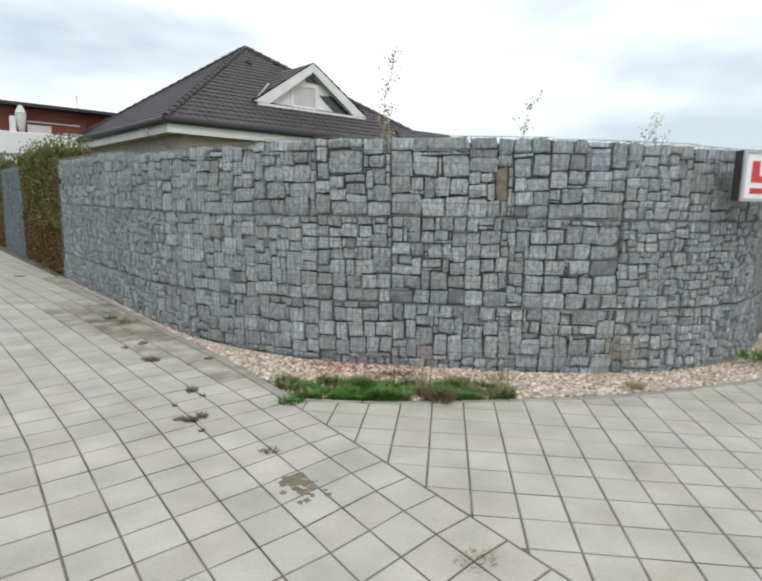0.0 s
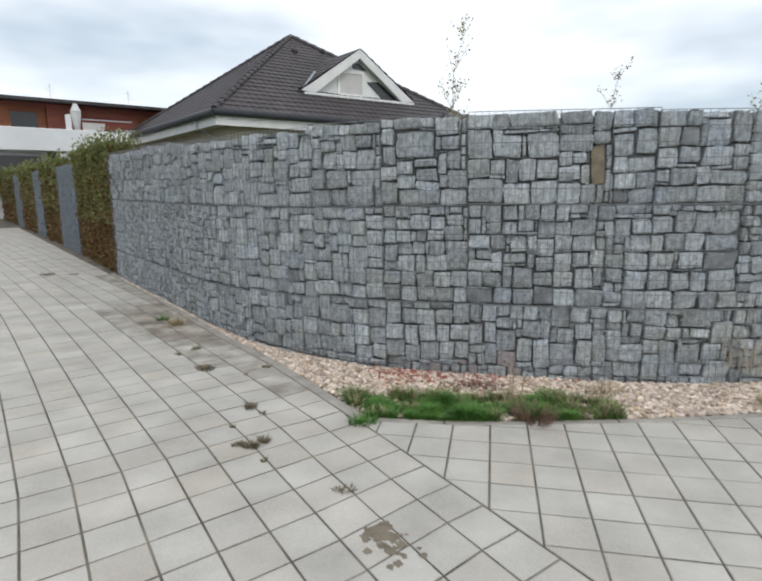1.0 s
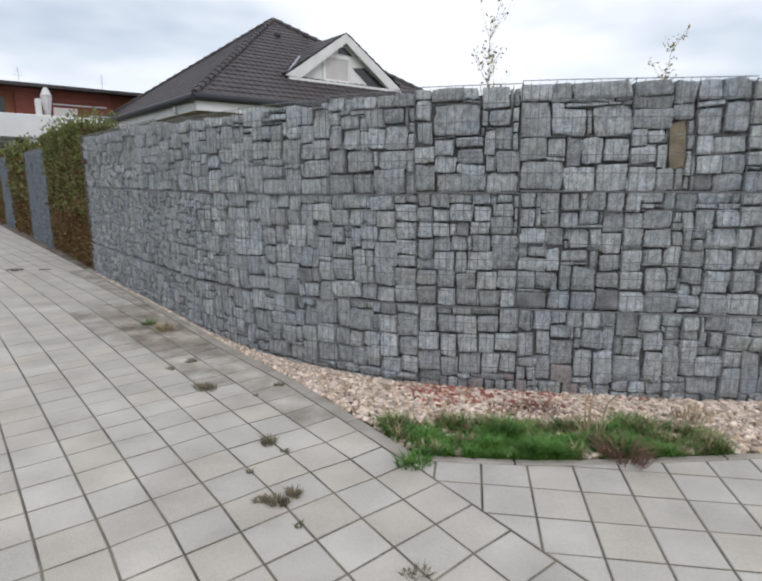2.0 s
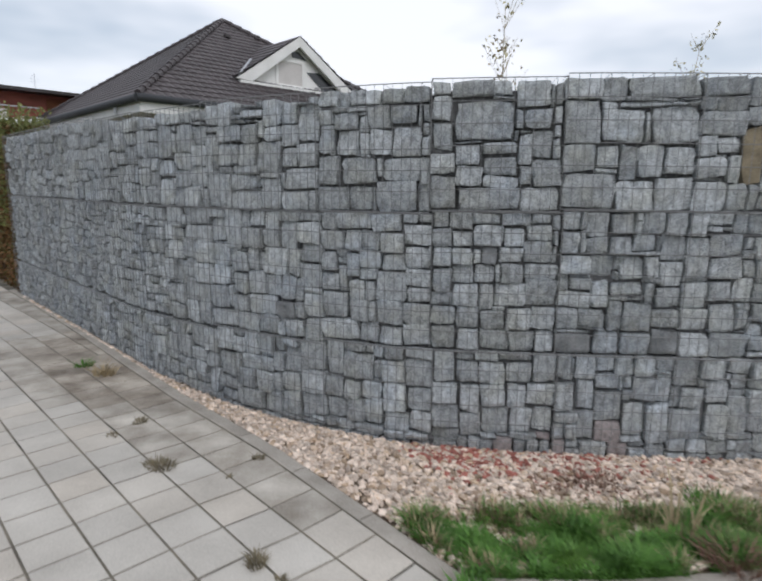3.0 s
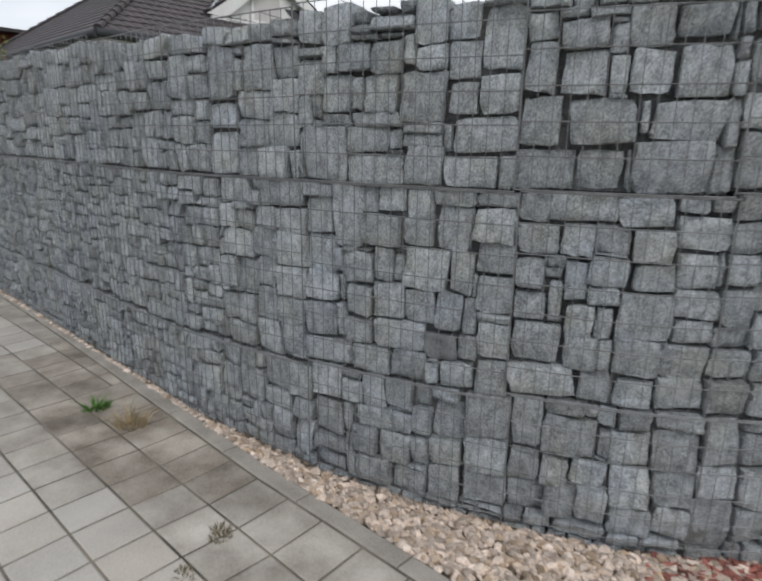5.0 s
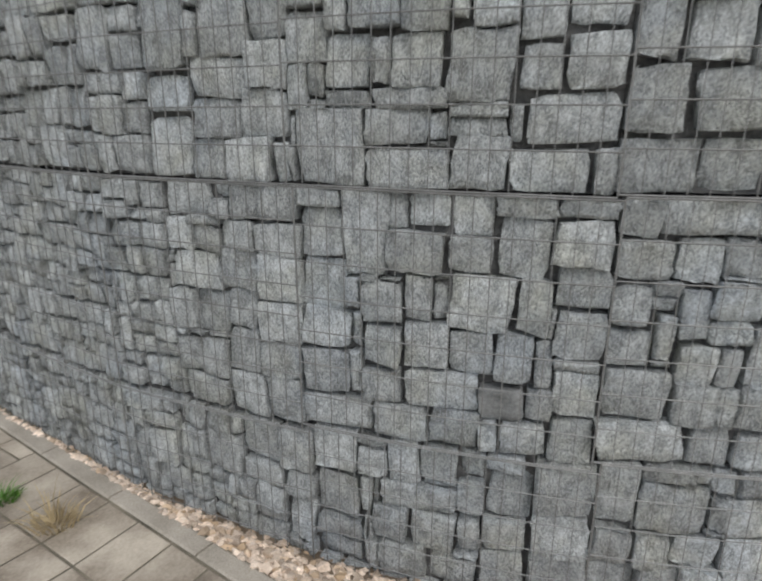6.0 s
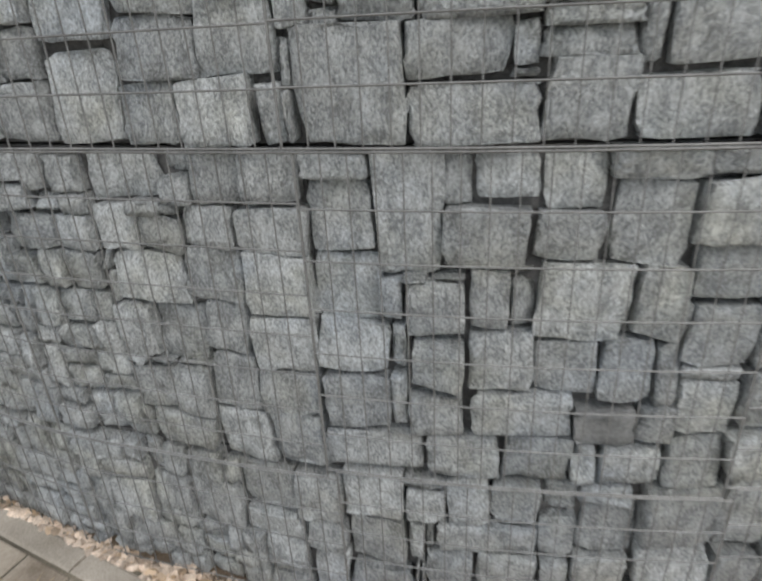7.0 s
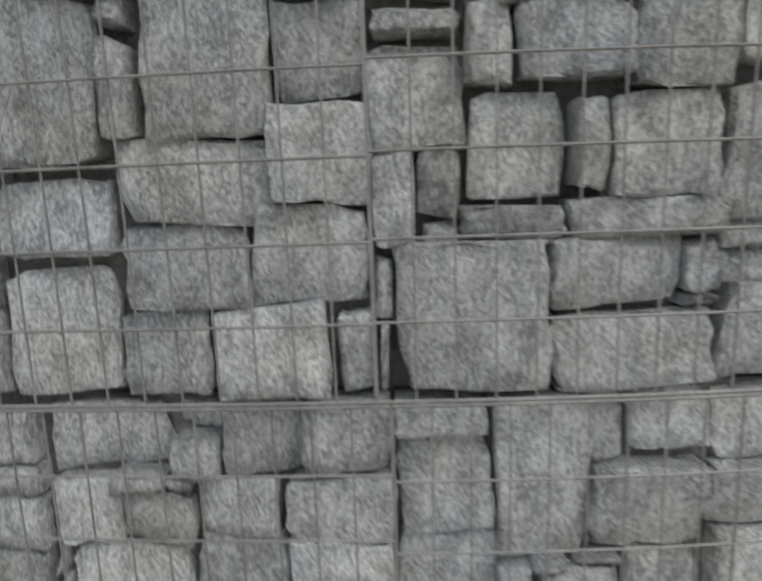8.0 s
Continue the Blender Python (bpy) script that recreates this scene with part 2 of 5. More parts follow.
def smooth_line(ctrl, step=0.02):
    """A Catmull-Rom line through the control points, as evenly spaced points with their run along it."""
    c = np.array(ctrl, float)
    c = np.vstack([2 * c[0] - c[1], c, 2 * c[-1] - c[-2]])
    out = []
    for i in range(1, len(c) - 2):
        p0, p1, p2, p3 = c[i - 1], c[i], c[i + 1], c[i + 2]
        for k in np.linspace(0, 1, 40, endpoint=False):
            out.append(0.5 * (2 * p1 + (p2 - p0) * k + (2 * p0 - 5 * p1 + 4 * p2 - p3) * k ** 2 + (3 * p1 - p0 - 3 * p2 + p3) * k ** 3))
    out = np.array(out + [c[-2]])
    run = np.r_[0, np.cumsum(np.hypot(*np.diff(out, axis=0).T))]
    even = np.arange(0, run[-1], step)
    return np.c_[np.interp(even, run, out[:, 0]), np.interp(even, run, out[:, 1])], even


def on_line(line, a):
    """Point and heading (radians) at run a of a line from smooth_line; past its ends it goes straight on."""
    pts, run = line
    k = min(max(a, run[1]), run[-2])
    x, y = np.interp(k, run, pts[:, 0]), np.interp(k, run, pts[:, 1])
    h = 0.06
    d = [np.interp(min(k + h, run[-1]), run, pts[:, i]) - np.interp(max(k - h, 0), run, pts[:, i]) for i in (0, 1)]
    th = math.atan2(d[1], d[0])
    return x + math.cos(th) * (a - k), y + math.sin(th) * (a - k), th


def clip_poly(poly, p, n):
    """The part of a polygon on the side of the line through p to which n points."""
    out = []
    side = [(q[0] - p[0]) * n[0] + (q[1] - p[1]) * n[1] for q in poly]
    for i, q in enumerate(poly):
        j = (i + 1) % len(poly)
        if side[i] >= 0:
            out.append(q)
        if side[i] * side[j] < 0:
            k = side[i] / (side[i] - side[j])
            out.append((q[0] + (poly[j][0] - q[0]) * k, q[1] + (poly[j][1] - q[1]) * k))
    return out


# ---------------------------------------------------------------- plan
WALL = smooth_line([(-5.0, 8.85), (-3.77, 7.5), (-2.55, 6.16), (-2.22, 5.86), (-1.83, 5.555), (-1.45, 5.30), (-1.0, 5.06), (-0.55, 4.885),
                    (0.12, 4.78), (0.5, 4.74), (1.0, 4.70), (1.55, 4.67), (2.18, 4.74), (2.63, 4.86), (3.22, 5.15), (3.70, 5.62),
                    (4.2, 6.3), (4.6, 7.2), (4.85, 8.3), (5.0, 9.6)])
KERB = smooth_line([(-0.56, 3.66), (-0.2, 3.645), (0.12, 3.645), (0.77, 3.72), (1.46, 3.83), (1.83, 3.92), (2.24, 4.06), (3.01, 4.36), (3.65, 4.8),
                    (4.3, 5.6), (4.9, 6.8), (5.25, 8.4), (5.4, 9.6)])


def lane_heading(s):
    return radians(126.5 + 0.66 * min(max(s, -4), 9))


LANE_S = np.arange(-14, 34, 0.02)
_th = np.array([lane_heading(s + 0.01) for s in LANE_S])
_x, _y = np.cumsum(np.cos(_th)) * 0.02, np.cumsum(np.sin(_th)) * 0.02
_x, _y = _x - np.interp(0, LANE_S, _x) + 0.73, _y - np.interp(0, LANE_S, _y) + 1.96


def lane(s, w):
    """A point of the lane: s along its edge joint, w to the wall's side of that joint."""
    th = lane_heading(s)
    return (float(np.interp(s, LANE_S, _x)) + math.sin(th) * w, float(np.interp(s, LANE_S, _y)) - math.cos(th) * w)


def kerb_shift(s):
    """How far the kerb stands inside the lane's edge line, where the lane narrows."""
    return float(np.interp(s, (2.1, 3.4, 4.4, 5.4), (-0.012, -0.02, -0.085, -0.10)))


PITCH, JOINT = 0.208, 0.010
EDGE_S = 2.13

# ---------------------------------------------------------------- ground
tagged(new("ground", mesh("ground", [(-400, -400, -0.16), (400, -400, -0.16), (400, 400, -0.16), (-400, 400, -0.16)], [(0, 1, 2, 3)], M_FIELD)),
       "rough grassy ground stretching away around the houses", "ground", kind="structure")
verts, faces = [], []
for k in range(81):
    verts += [(*lane(-5 + 0.48 * k, -10.0), -0.001), (*lane(-5 + 0.48 * k, 0.0), -0.001)]
faces += [(2 * k, 2 * k + 1, 2 * k + 3, 2 * k + 2) for k in range(80)]
base = len(verts)
for k in range(45):
    x, y, th = on_line(KERB, 0.2 * k)
    verts += [(x, y, -0.003), (x + math.sin(th) * 9, y - math.cos(th) * 9, -0.003)]
faces += [(base + 2 * k, base + 2 * k + 1, base + 2 * k + 3, base + 2 * k + 2) for k in range(44)]
pavement = tagged(new("pavement", mesh("pavement", verts, faces, M_JOINT)),
                  "grey square concrete paving tiles with dark sandy joints", "pavement", kind="structure")
verts = []
for k in range(21):
    verts += [(*lane(9.2 + 1.2 * k, 0.0), -0.006), (*lane(9.2 + 1.2 * k, 1.6), -0.006)]
tagged(new("verge", mesh("verge", verts, [(2 * k, 2 * k + 1, 2 * k + 3, 2 * k + 2) for k in range(20)], M_SOIL)), "bare soil strip under the hedges", "ground",
       kind="structure")

# bed between kerb and wall, falling to the wall's foot
BED = []
for a in np.arange(-0.1, 13.4, 0.06):
    x, y, th = on_line(WALL, a)
    BED.append((x, y, th))


def bed_edge(x, y, th):
    """How far the bed reaches out from the wall at a point of its face."""
    n = (math.sin(th), -math.cos(th))
    for k in np.arange(0.03, 2.0, 0.01):
        p = (x + n[0] * k, y + n[1] * k)
        s = (p[0] - 0.73) * -0.62 + (p[1] - 1.96) * 0.785
        q = lane(s, 0.082 + kerb_shift(s))
        t = lane_heading(s)
        if (p[0] - q[0]) * math.sin(t) - (p[1] - q[1]) * math.cos(t) <= 0:
            return k
        i = int(np.argmin(np.hypot(KERB[0][:, 0] - p[0], KERB[0][:, 1] - p[1])))
        kx, ky, kt = on_line(KERB, KERB[1][i])
        if p[0] > -0.5 and (p[1] - ky) * math.cos(kt) - (p[0] - kx) * math.sin(kt) <= 0.045:
            return k
    return 0.3


verts, faces, reach = [], [], []
for x, y, th in BED:
    e = bed_edge(x, y, th)
    reach.append(e)
    for k in range(6):
        f = k / 5
        verts.append((x + math.sin(th) * (e * f - 0.1 * (1 - f)), y - math.cos(th) * (e * f - 0.1 * (1 - f)),
                      -0.014 - min(0.085, 0.03 + 0.25 * e) * (1 - f) + 0.006 * noise.noise((x * 3, y * 3, f * 4))))
for i in range(len(BED) - 1):
    for k in range(5):
        faces.append((i * 6 + k, i * 6 + k + 1, i * 6 + k + 7, i * 6 + k + 6))
tagged(new("planting_bed", mesh("planting_bed", verts, faces, M_SOIL, True)), "bare soil strip along the foot of the wall", "ground", kind="structure")


def bed_at(a, f):
    """A place on the bed: run a along the wall, f from 0 at the wall to 1 at the kerb."""
    i = min(max((a + 0.1) / 0.06, 0), len(BED) - 2)
    j, k = int(i), i - int(i)
    e = reach[j] * (1 - k) + reach[j + 1] * k
    x, y, th = on_line(WALL, a)
    return (x + math.sin(th) * e * f, y - math.cos(th) * e * f, -0.012 - min(0.085, 0.03 + 0.25 * e) * (1 - f), e)


# ---------------------------------------------------------------- stone wall in wire baskets
def stone_mesh(seed):
    """A rough split stone one unit wide and high, its face at y = 0 and its back at y = 1."""
    rng = random.Random(seed)
    corner = {(i, j): (rng.uniform(-0.065, 0.045), rng.uniform(-0.065, 0.045)) for i in (0, 1) for j in (0, 1)}
    us = [0.0, 0.028, 0.25 + rng.uniform(-0.07, 0.07), 0.5 + rng.uniform(-0.1, 0.1), 0.75 + rng.uniform(-0.07, 0.07), 0.972, 1.0]
    vs = [0.0, 0.028, 0.25 + rng.uniform(-0.07, 0.07), 0.5 + rng.uniform(-0.1, 0.1), 0.75 + rng.uniform(-0.07, 0.07), 0.972, 1.0]
    n = len(us) - 1
    verts, idx = [], {}
    tilt, lean = rng.uniform(-0.16, 0.16), rng.uniform(-0.16, 0.16)
    worn = {(i, j): rng.uniform(0.0, 0.055) for i in (False, True) for j in (False, True)}
    # the outline wanders along each side, outer and inner rim together
    wander = {side: [rng.uniform(-0.03, 0.024) for _ in range(n + 1)] for side in "lrbt"}
    for i, u in enumerate(us):
        for j, v in enumerate(vs):
            dx = sum(c[0] * (u if a else 1 - u) * (v if b else 1 - v) * (1 if a else -1) for (a, b), c in corner.items())
            dz = sum(c[1] * (u if a else 1 - u) * (v if b else 1 - v) * (1 if b else -1) for (a, b), c in corner.items())
            dx -= wander["l"][j] * (1 - u) ** 3 - wander["r"][j] * u ** 3
            dz -= wander["b"][i] * (1 - v) ** 3 - wander["t"][i] * v ** 3
            rim = (i in (0, n)) + (j in (0, n))
            p, q = 2 * u - 1, 2 * v - 1
            dx -= p * 0.5 * (worn[i > n // 2, j > n // 2] * abs(q) ** 6 + 0.006 * q * q)
            dz -= q * 0.5 * (worn[i > n // 2, j > n // 2] * abs(p) ** 6 + 0.006 * p * p)
            y = 0.035 * (abs(p) ** 4 + abs(q) ** 4) / 2 + tilt * (u - 0.5) + lean * (v - 0.5) + rng.uniform(-0.055, 0.055) + (0, rng.uniform(0.01, 0.06), 0.085)[rim]
            rag = 0.006 if i in (1, n - 1) or j in (1, n - 1) else 0.012
            idx[i, j] = len(verts)
            verts.append((u - 0.5 + dx + rng.uniform(-rag, rag), y, v - 0.5 + dz + rng.uniform(-rag, rag)))
    faces = [(idx[i, j], idx[i + 1, j], idx[i + 1, j + 1], idx[i, j + 1]) for i in range(n) for j in range(n)]
    full = [idx[i, 0] for i in range(n + 1)] + [idx[n, j] for j in range(1, n + 1)] + [idx[i, n] for i in range(n - 1, -1, -1)] + [idx[0, j] for j in range(n - 1, 0, -1)]
    back = []
    for r in full[::n]:
        back.append(len(verts))
        verts.append((verts[r][0] * 0.97, 1.0, verts[r][2] * 0.97))
    for k in range(4):
        k2 = (k + 1) % 4
        run = [full[(n * k + q) % len(full)] for q in range(n, -1, -1)]
        faces.append((back[k], back[k2], *run))
    me = mesh("stone", verts, faces, M_STONE)
    for k, f in enumerate(me.polygons):
        f.use_smooth = k < n * n and 0 < k // n < n - 1 and 0 < k % n < n - 1
    return me


STONES = [stone_mesh(k) for k in range(28)]
BROWN = STONES[3].copy()
BROWN.materials[0] = M_BROWN
PILLAR_STONES = [me.copy() for me in STONES[:8]]
for me in PILLAR_STONES:
    me.materials[0] = M_PILLAR
DARKS = [me.copy() for me in STONES[8:12]]
for me in DARKS:
    me.materials[0] = M_DARKSTONE
RED_BOUNCE = STONES[5].copy()
RED_BOUNCE.materials[0] = M_REDBOUNCE


def split(rect, wmax, hmax, rng):
    """Cuts a rectangle into stones, now across, now along."""
    x0, x1, z0, z1 = rect
    w, h = x1 - x0, z1 - z0
    if w <= wmax * rng.uniform(0.75, 1.25) and h <= hmax * rng.uniform(0.75, 1.25):
        return [rect]
    k = rng.uniform(0.34, 0.66)
    if h / hmax > w / wmax * rng.uniform(0.7, 1.3) and h > hmax * 0.8:
        return split((x0, x1, z0, z0 + h * k), wmax, hmax, rng) + split((x0, x1, z0 + h * k, z1), wmax, hmax, rng)
    return split((x0, x0 + w * k, z0, z1), wmax, hmax, rng) + split((x0 + w * k, x1, z0, z1), wmax, hmax, rng)


def wire(verts, faces, pts, r):
    """A thin four-sided wire along points."""
    base = len(verts)
    for i, p in enumerate(pts):
        q = pts[min(i + 1, len(pts) - 1)] - pts[max(i - 1, 0)]
        q = q / np.linalg.norm(q)
        u = np.cross(q, (0, 0, 1.0)) if abs(q[2]) < 0.9 else np.cross(q, (1.0, 0, 0))
        u = u / np.linalg.norm(u)
        v = np.cross(q, u)
        for s, c in ((1, 0), (0, 1), (-1, 0), (0, -1)):
            verts.append(p + u * s * r + v * c * r)
    for i in range(len(pts) - 1):
        for k in range(4):
            a, b = base + 4 * i + k, base + 4 * i + (k + 1) % 4
            faces.append((a, b, b + 4, a + 4))


def face_point(a, z, out, line=WALL):
    x, y, th = on_line(line, a)
    return np.array((x + math.sin(th) * out, y - math.cos(th) * out, z))


def gabion(a0, a1, z0, z1, wmax, hmax, seed, label, lid=False, line=WALL, laid=(), fills=None, kinds=None, name="gabion_basket"):
    """One wire basket filled with stones, standing on the wall's line from run a0 to a1."""
    rng = random.Random(seed)
    am = (a0 + a1) / 2
    x, y, th = on_line(line, am)
    deg = math.degrees(th)
    basket = thing(name, label, "gabion", (x, y, z0), deg, "gabion wall")
    inv = basket.matrix_basis.inverted()
    # rubble behind the face, its near-black colour holding the shade of the gaps
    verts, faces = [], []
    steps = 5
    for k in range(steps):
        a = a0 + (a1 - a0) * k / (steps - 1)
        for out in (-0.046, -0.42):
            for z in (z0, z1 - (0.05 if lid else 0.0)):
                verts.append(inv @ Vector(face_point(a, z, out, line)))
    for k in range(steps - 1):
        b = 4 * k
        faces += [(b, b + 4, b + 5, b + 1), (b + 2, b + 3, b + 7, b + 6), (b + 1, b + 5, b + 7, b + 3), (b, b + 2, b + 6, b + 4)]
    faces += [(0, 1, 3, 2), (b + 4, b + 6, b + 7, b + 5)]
    fill = new("shaded_rubble_fill", mesh("shaded_rubble_fill", verts, faces, M_CORE))
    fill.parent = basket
    # facing stones
    top = z1 - (0.006 if lid else 0.0)
    rects = list(laid)
    for rect in (fills or [(a0 + 0.003, a1 - 0.003, z0 + 0.004, top - (0 if lid else 0.004))]):
        rects += split(rect, wmax, hmax, rng)
    for x0, x1, zz0, zz1 in rects:
        w, h = x1 - x0, zz1 - zz0
        px, py, pt = on_line(line, (x0 + x1) / 2)
        if lid and zz1 > top - 0.01:
            h -= (0.035 if a0 < 6.5 else 0.008) * rng.random() ** 2
        gap = rng.uniform(-0.005, 0.004) if (x0, x1, zz0, zz1) in laid and zz0 > 1.15 and x1 < 5.1 else rng.uniform(-0.007, 0.004) if (x0, x1, zz0, zz1) in laid else rng.uniform(-0.002, 0.013)
        deep = rng.uniform(-0.004, 0.018) if rng.random() > 0.06 else 0.032
        me = rng.choice(kinds or STONES)
        if line is WALL and x0 <= 7.57 <= x1 and zz0 <= 1.48 <= zz1:
            me = BROWN
        elif line is WALL and any(x0 <= da <= x1 and zz0 <= dz <= zz1 for da, dz in DARK_SPOTS):
            me = rng.choice(DARKS)
        elif line is WALL and zz0 < 0.0 and 6.1 < x0 < 7.1 and rng.random() < 0.3:
            # some foot stones beside the red gravel take its painted reflection
            me = RED_BOUNCE
        ob = new("stone", me)
        ob.parent = basket
        flip = rng.choice((0, 180))
        ob.matrix_basis = inv @ (Matrix.Translation((px - math.sin(pt) * deep, py + math.cos(pt) * deep, zz0 + h / 2))
                                 @ Matrix.Rotation(pt, 4, "Z") @ Matrix.Rotation(radians(flip + rng.uniform(-2.6, 2.6) * (1 if (x0, x1, zz0, zz1) in laid else 1.9)), 4, "Y")
                                 @ Matrix.Diagonal((w - gap, 0.11, h - gap, 1)))
    # wire netting in front
    verts, faces = [], []
    n = max(2, round((a1 - a0) / 0.05))
    for k in range(n + 1):
        a = a0 + (a1 - a0) * k / n
        pts = [face_point(a, z, 0.016 + 0.003 * math.sin(7 * a + 5 * z), line) for z in np.linspace(z0, z1, 4)]
        wire(verts, faces, pts, 0.0021 if k in (0, n) else 0.0016)
    m = max(2, round((z1 - z0) / 0.1))
    for k in range(m + 1):
        z = z0 + (z1 - z0) * k / m
        pts = [face_point(a, z + 0.002 * math.sin(3 * a), 0.019, line) for a in np.linspace(a0, a1, 6)]
        wire(verts, faces, pts, 0.0026 if k in (0, m) else 0.0020)
    if lid:
        for k in range(0, n + 1, 4):
            a = a0 + (a1 - a0) * k / n
            wire(verts, faces, [face_point(a, z1, 0.019, line), face_point(a, z1 - 0.008, -0.2, line), face_point(a, z1 - 0.01, -0.42, line)], 0.0017)
        wire(verts, faces, [face_point(a, z1 - 0.01, -0.42, line) for a in np.linspace(a0, a1, 6)], 0.002)
    net = new("wire_netting", mesh("wire_netting", [inv @ Vector(v) for v in verts], faces, M_WIRE))
    net.parent = basket
    net["label"] = "thin galvanised wire netting"
    return basket


COLUMNS = [0.0, 0.77, 1.54, 2.30, 3.07, 3.82, 4.575, 5.42, 6.05, 6.69, 7.32, 7.96, 8.58, 9.20, 9.83, 10.46, 11.1, 11.75, 12.4, 13.05]
# stones as they were packed, basket by basket: from run, to run, foot, top
LOW_5 = [
    (4.196, 4.298, 0.323, 0.406), (4.348, 4.494, 0.254, 0.406), (4.499, 4.612, 0.251, 0.406), (4.186, 4.330, 0.161, 0.323), (4.332, 4.501, 0.154, 0.248),
    (4.503, 4.612, 0.142, 0.235), (4.511, 4.612, -0.009, 0.138),
]
MID_5 = [
    (4.103, 4.278, 1.060, 1.163), (4.291, 4.363, 1.121, 1.163), (4.365, 4.471, 1.062, 1.163), (4.477, 4.590, 1.069, 1.163), (4.291, 4.357, 1.058, 1.117),
    (4.108, 4.195, 0.950, 1.054), (4.197, 4.308, 0.946, 1.031), (4.318, 4.426, 0.968, 1.054), (4.441, 4.590, 0.961, 1.060), (4.310, 4.439, 0.846, 0.964),
    (4.446, 4.590, 0.829, 0.960), (4.330, 4.430, 0.715, 0.843), (4.448, 4.590, 0.691, 0.824), (4.195, 4.321, 0.682, 0.817), (4.112, 4.299, 0.830, 0.942),
    (4.093, 4.190, 0.680, 0.818), (4.209, 4.312, 0.535, 0.659), (4.326, 4.447, 0.576, 0.713), (4.449, 4.590, 0.575, 0.686), (4.105, 4.206, 0.536, 0.656),
    (4.116, 4.301, 0.420, 0.526), (4.314, 4.458, 0.420, 0.573), (4.462, 4.590, 0.420, 0.571),
]
LOW_6 = [
    (4.618, 4.760, 0.281, 0.431), (4.618, 4.767, 0.108, 0.271), (4.772, 4.864, 0.295, 0.387), (4.869, 4.962, 0.285, 0.431), (4.967, 5.071, 0.314, 0.431),
    (5.082, 5.158, 0.337, 0.431), (4.774, 4.814, 0.148, 0.282), (4.837, 5.074, 0.194, 0.283), (5.083, 5.158, 0.213, 0.328), (4.816, 4.928, 0.067, 0.190),
    (4.937, 5.076, 0.059, 0.192), (5.086, 5.158, 0.091, 0.203), (4.618, 4.785, 0.024, 0.106), (4.787, 4.833, -0.061, 0.043), (4.842, 4.989, -0.048, 0.055),
    (5.001, 5.143, -0.060, 0.057), (4.618, 4.770, -0.064, 0.012), (5.167, 5.296, 0.233, 0.385), (5.163, 5.270, 0.386, 0.431), (5.303, 5.457, 0.270, 0.431),
    (5.166, 5.287, 0.115, 0.222), (5.163, 5.288, -0.031, 0.105), (5.298, 5.457, 0.128, 0.258), (5.298, 5.457, -0.017, 0.121),
]
MID_6 = [
    (4.596, 4.725, 1.114, 1.163), (4.596, 4.726, 0.973, 1.108), (4.732, 4.857, 0.934, 1.163), (4.861, 4.905, 1.071, 1.163), (4.911, 5.029, 1.075, 1.163),
    (4.861, 5.020, 0.949, 1.068), (5.036, 5.141, 1.061, 1.163), (5.024, 5.145, 0.957, 1.055), (5.149, 5.284, 1.114, 1.163), (5.152, 5.284, 0.962, 1.108),
    (5.289, 5.435, 1.116, 1.163), (5.289, 5.435, 0.994, 1.109), (4.596, 4.731, 0.818, 0.968), (4.735, 4.773, 0.830, 0.922), (4.782, 4.899, 0.794, 0.916),
    (4.908, 4.984, 0.813, 0.936), (4.988, 5.033, 0.821, 0.923), (5.040, 5.207, 0.806, 0.953), (5.215, 5.296, 0.805, 0.960), (5.300, 5.435, 0.888, 0.991),
    (4.596, 4.748, 0.699, 0.815), (4.752, 4.781, 0.713, 0.822), (4.790, 4.901, 0.664, 0.788), (4.909, 5.030, 0.669, 0.808),
]
MID_6_MORE = [
    (5.038, 5.159, 0.670, 0.797), (5.166, 5.264, 0.658, 0.802), (5.270, 5.311, 0.662, 0.792), (5.313, 5.435, 0.749, 0.883), (4.596, 4.746, 0.553, 0.691),
    (4.751, 4.781, 0.573, 0.705), (4.790, 4.900, 0.552, 0.658), (4.910, 5.122, 0.554, 0.668), (5.128, 5.251, 0.545, 0.642), (5.257, 5.318, 0.554, 0.655),
    (5.316, 5.435, 0.707, 0.742), (5.321, 5.435, 0.576, 0.701), (4.596, 4.814, 0.445, 0.551), (4.823, 4.981, 0.445, 0.549), (4.985, 5.126, 0.445, 0.551),
    (5.131, 5.181, 0.445, 0.526), (5.189, 5.316, 0.445, 0.543), (5.323, 5.435, 0.445, 0.566),
]
TOP_6 = [
    (4.578, 4.690, 1.615, 1.650), (4.578, 4.690, 1.490, 1.610), (4.690, 4.750, 1.555, 1.650), (4.750, 4.890, 1.560, 1.650), (4.890, 5.010, 1.545, 1.650),
    (4.690, 4.815, 1.420, 1.550), (4.820, 4.865, 1.430, 1.545), (4.870, 5.000, 1.420, 1.545), (4.578, 4.630, 1.371, 1.490), (4.630, 4.685, 1.400, 1.485),
    (4.685, 4.810, 1.370, 1.415), (4.815, 5.010, 1.370, 1.420), (4.800, 4.965, 1.285, 1.370), (4.970, 5.010, 1.300, 1.365), (4.578, 4.598, 1.280, 1.355),
    (4.604, 4.792, 1.177, 1.365), (4.806, 5.014, 1.177, 1.278), (5.020, 5.161, 1.177, 1.307), (5.016, 5.153, 1.310, 1.350), (5.020, 5.160, 1.355, 1.385),
    (5.162, 5.195, 1.293, 1.382), (5.198, 5.417, 1.291, 1.405), (5.166, 5.363, 1.177, 1.282), (5.366, 5.417, 1.177, 1.285),
]
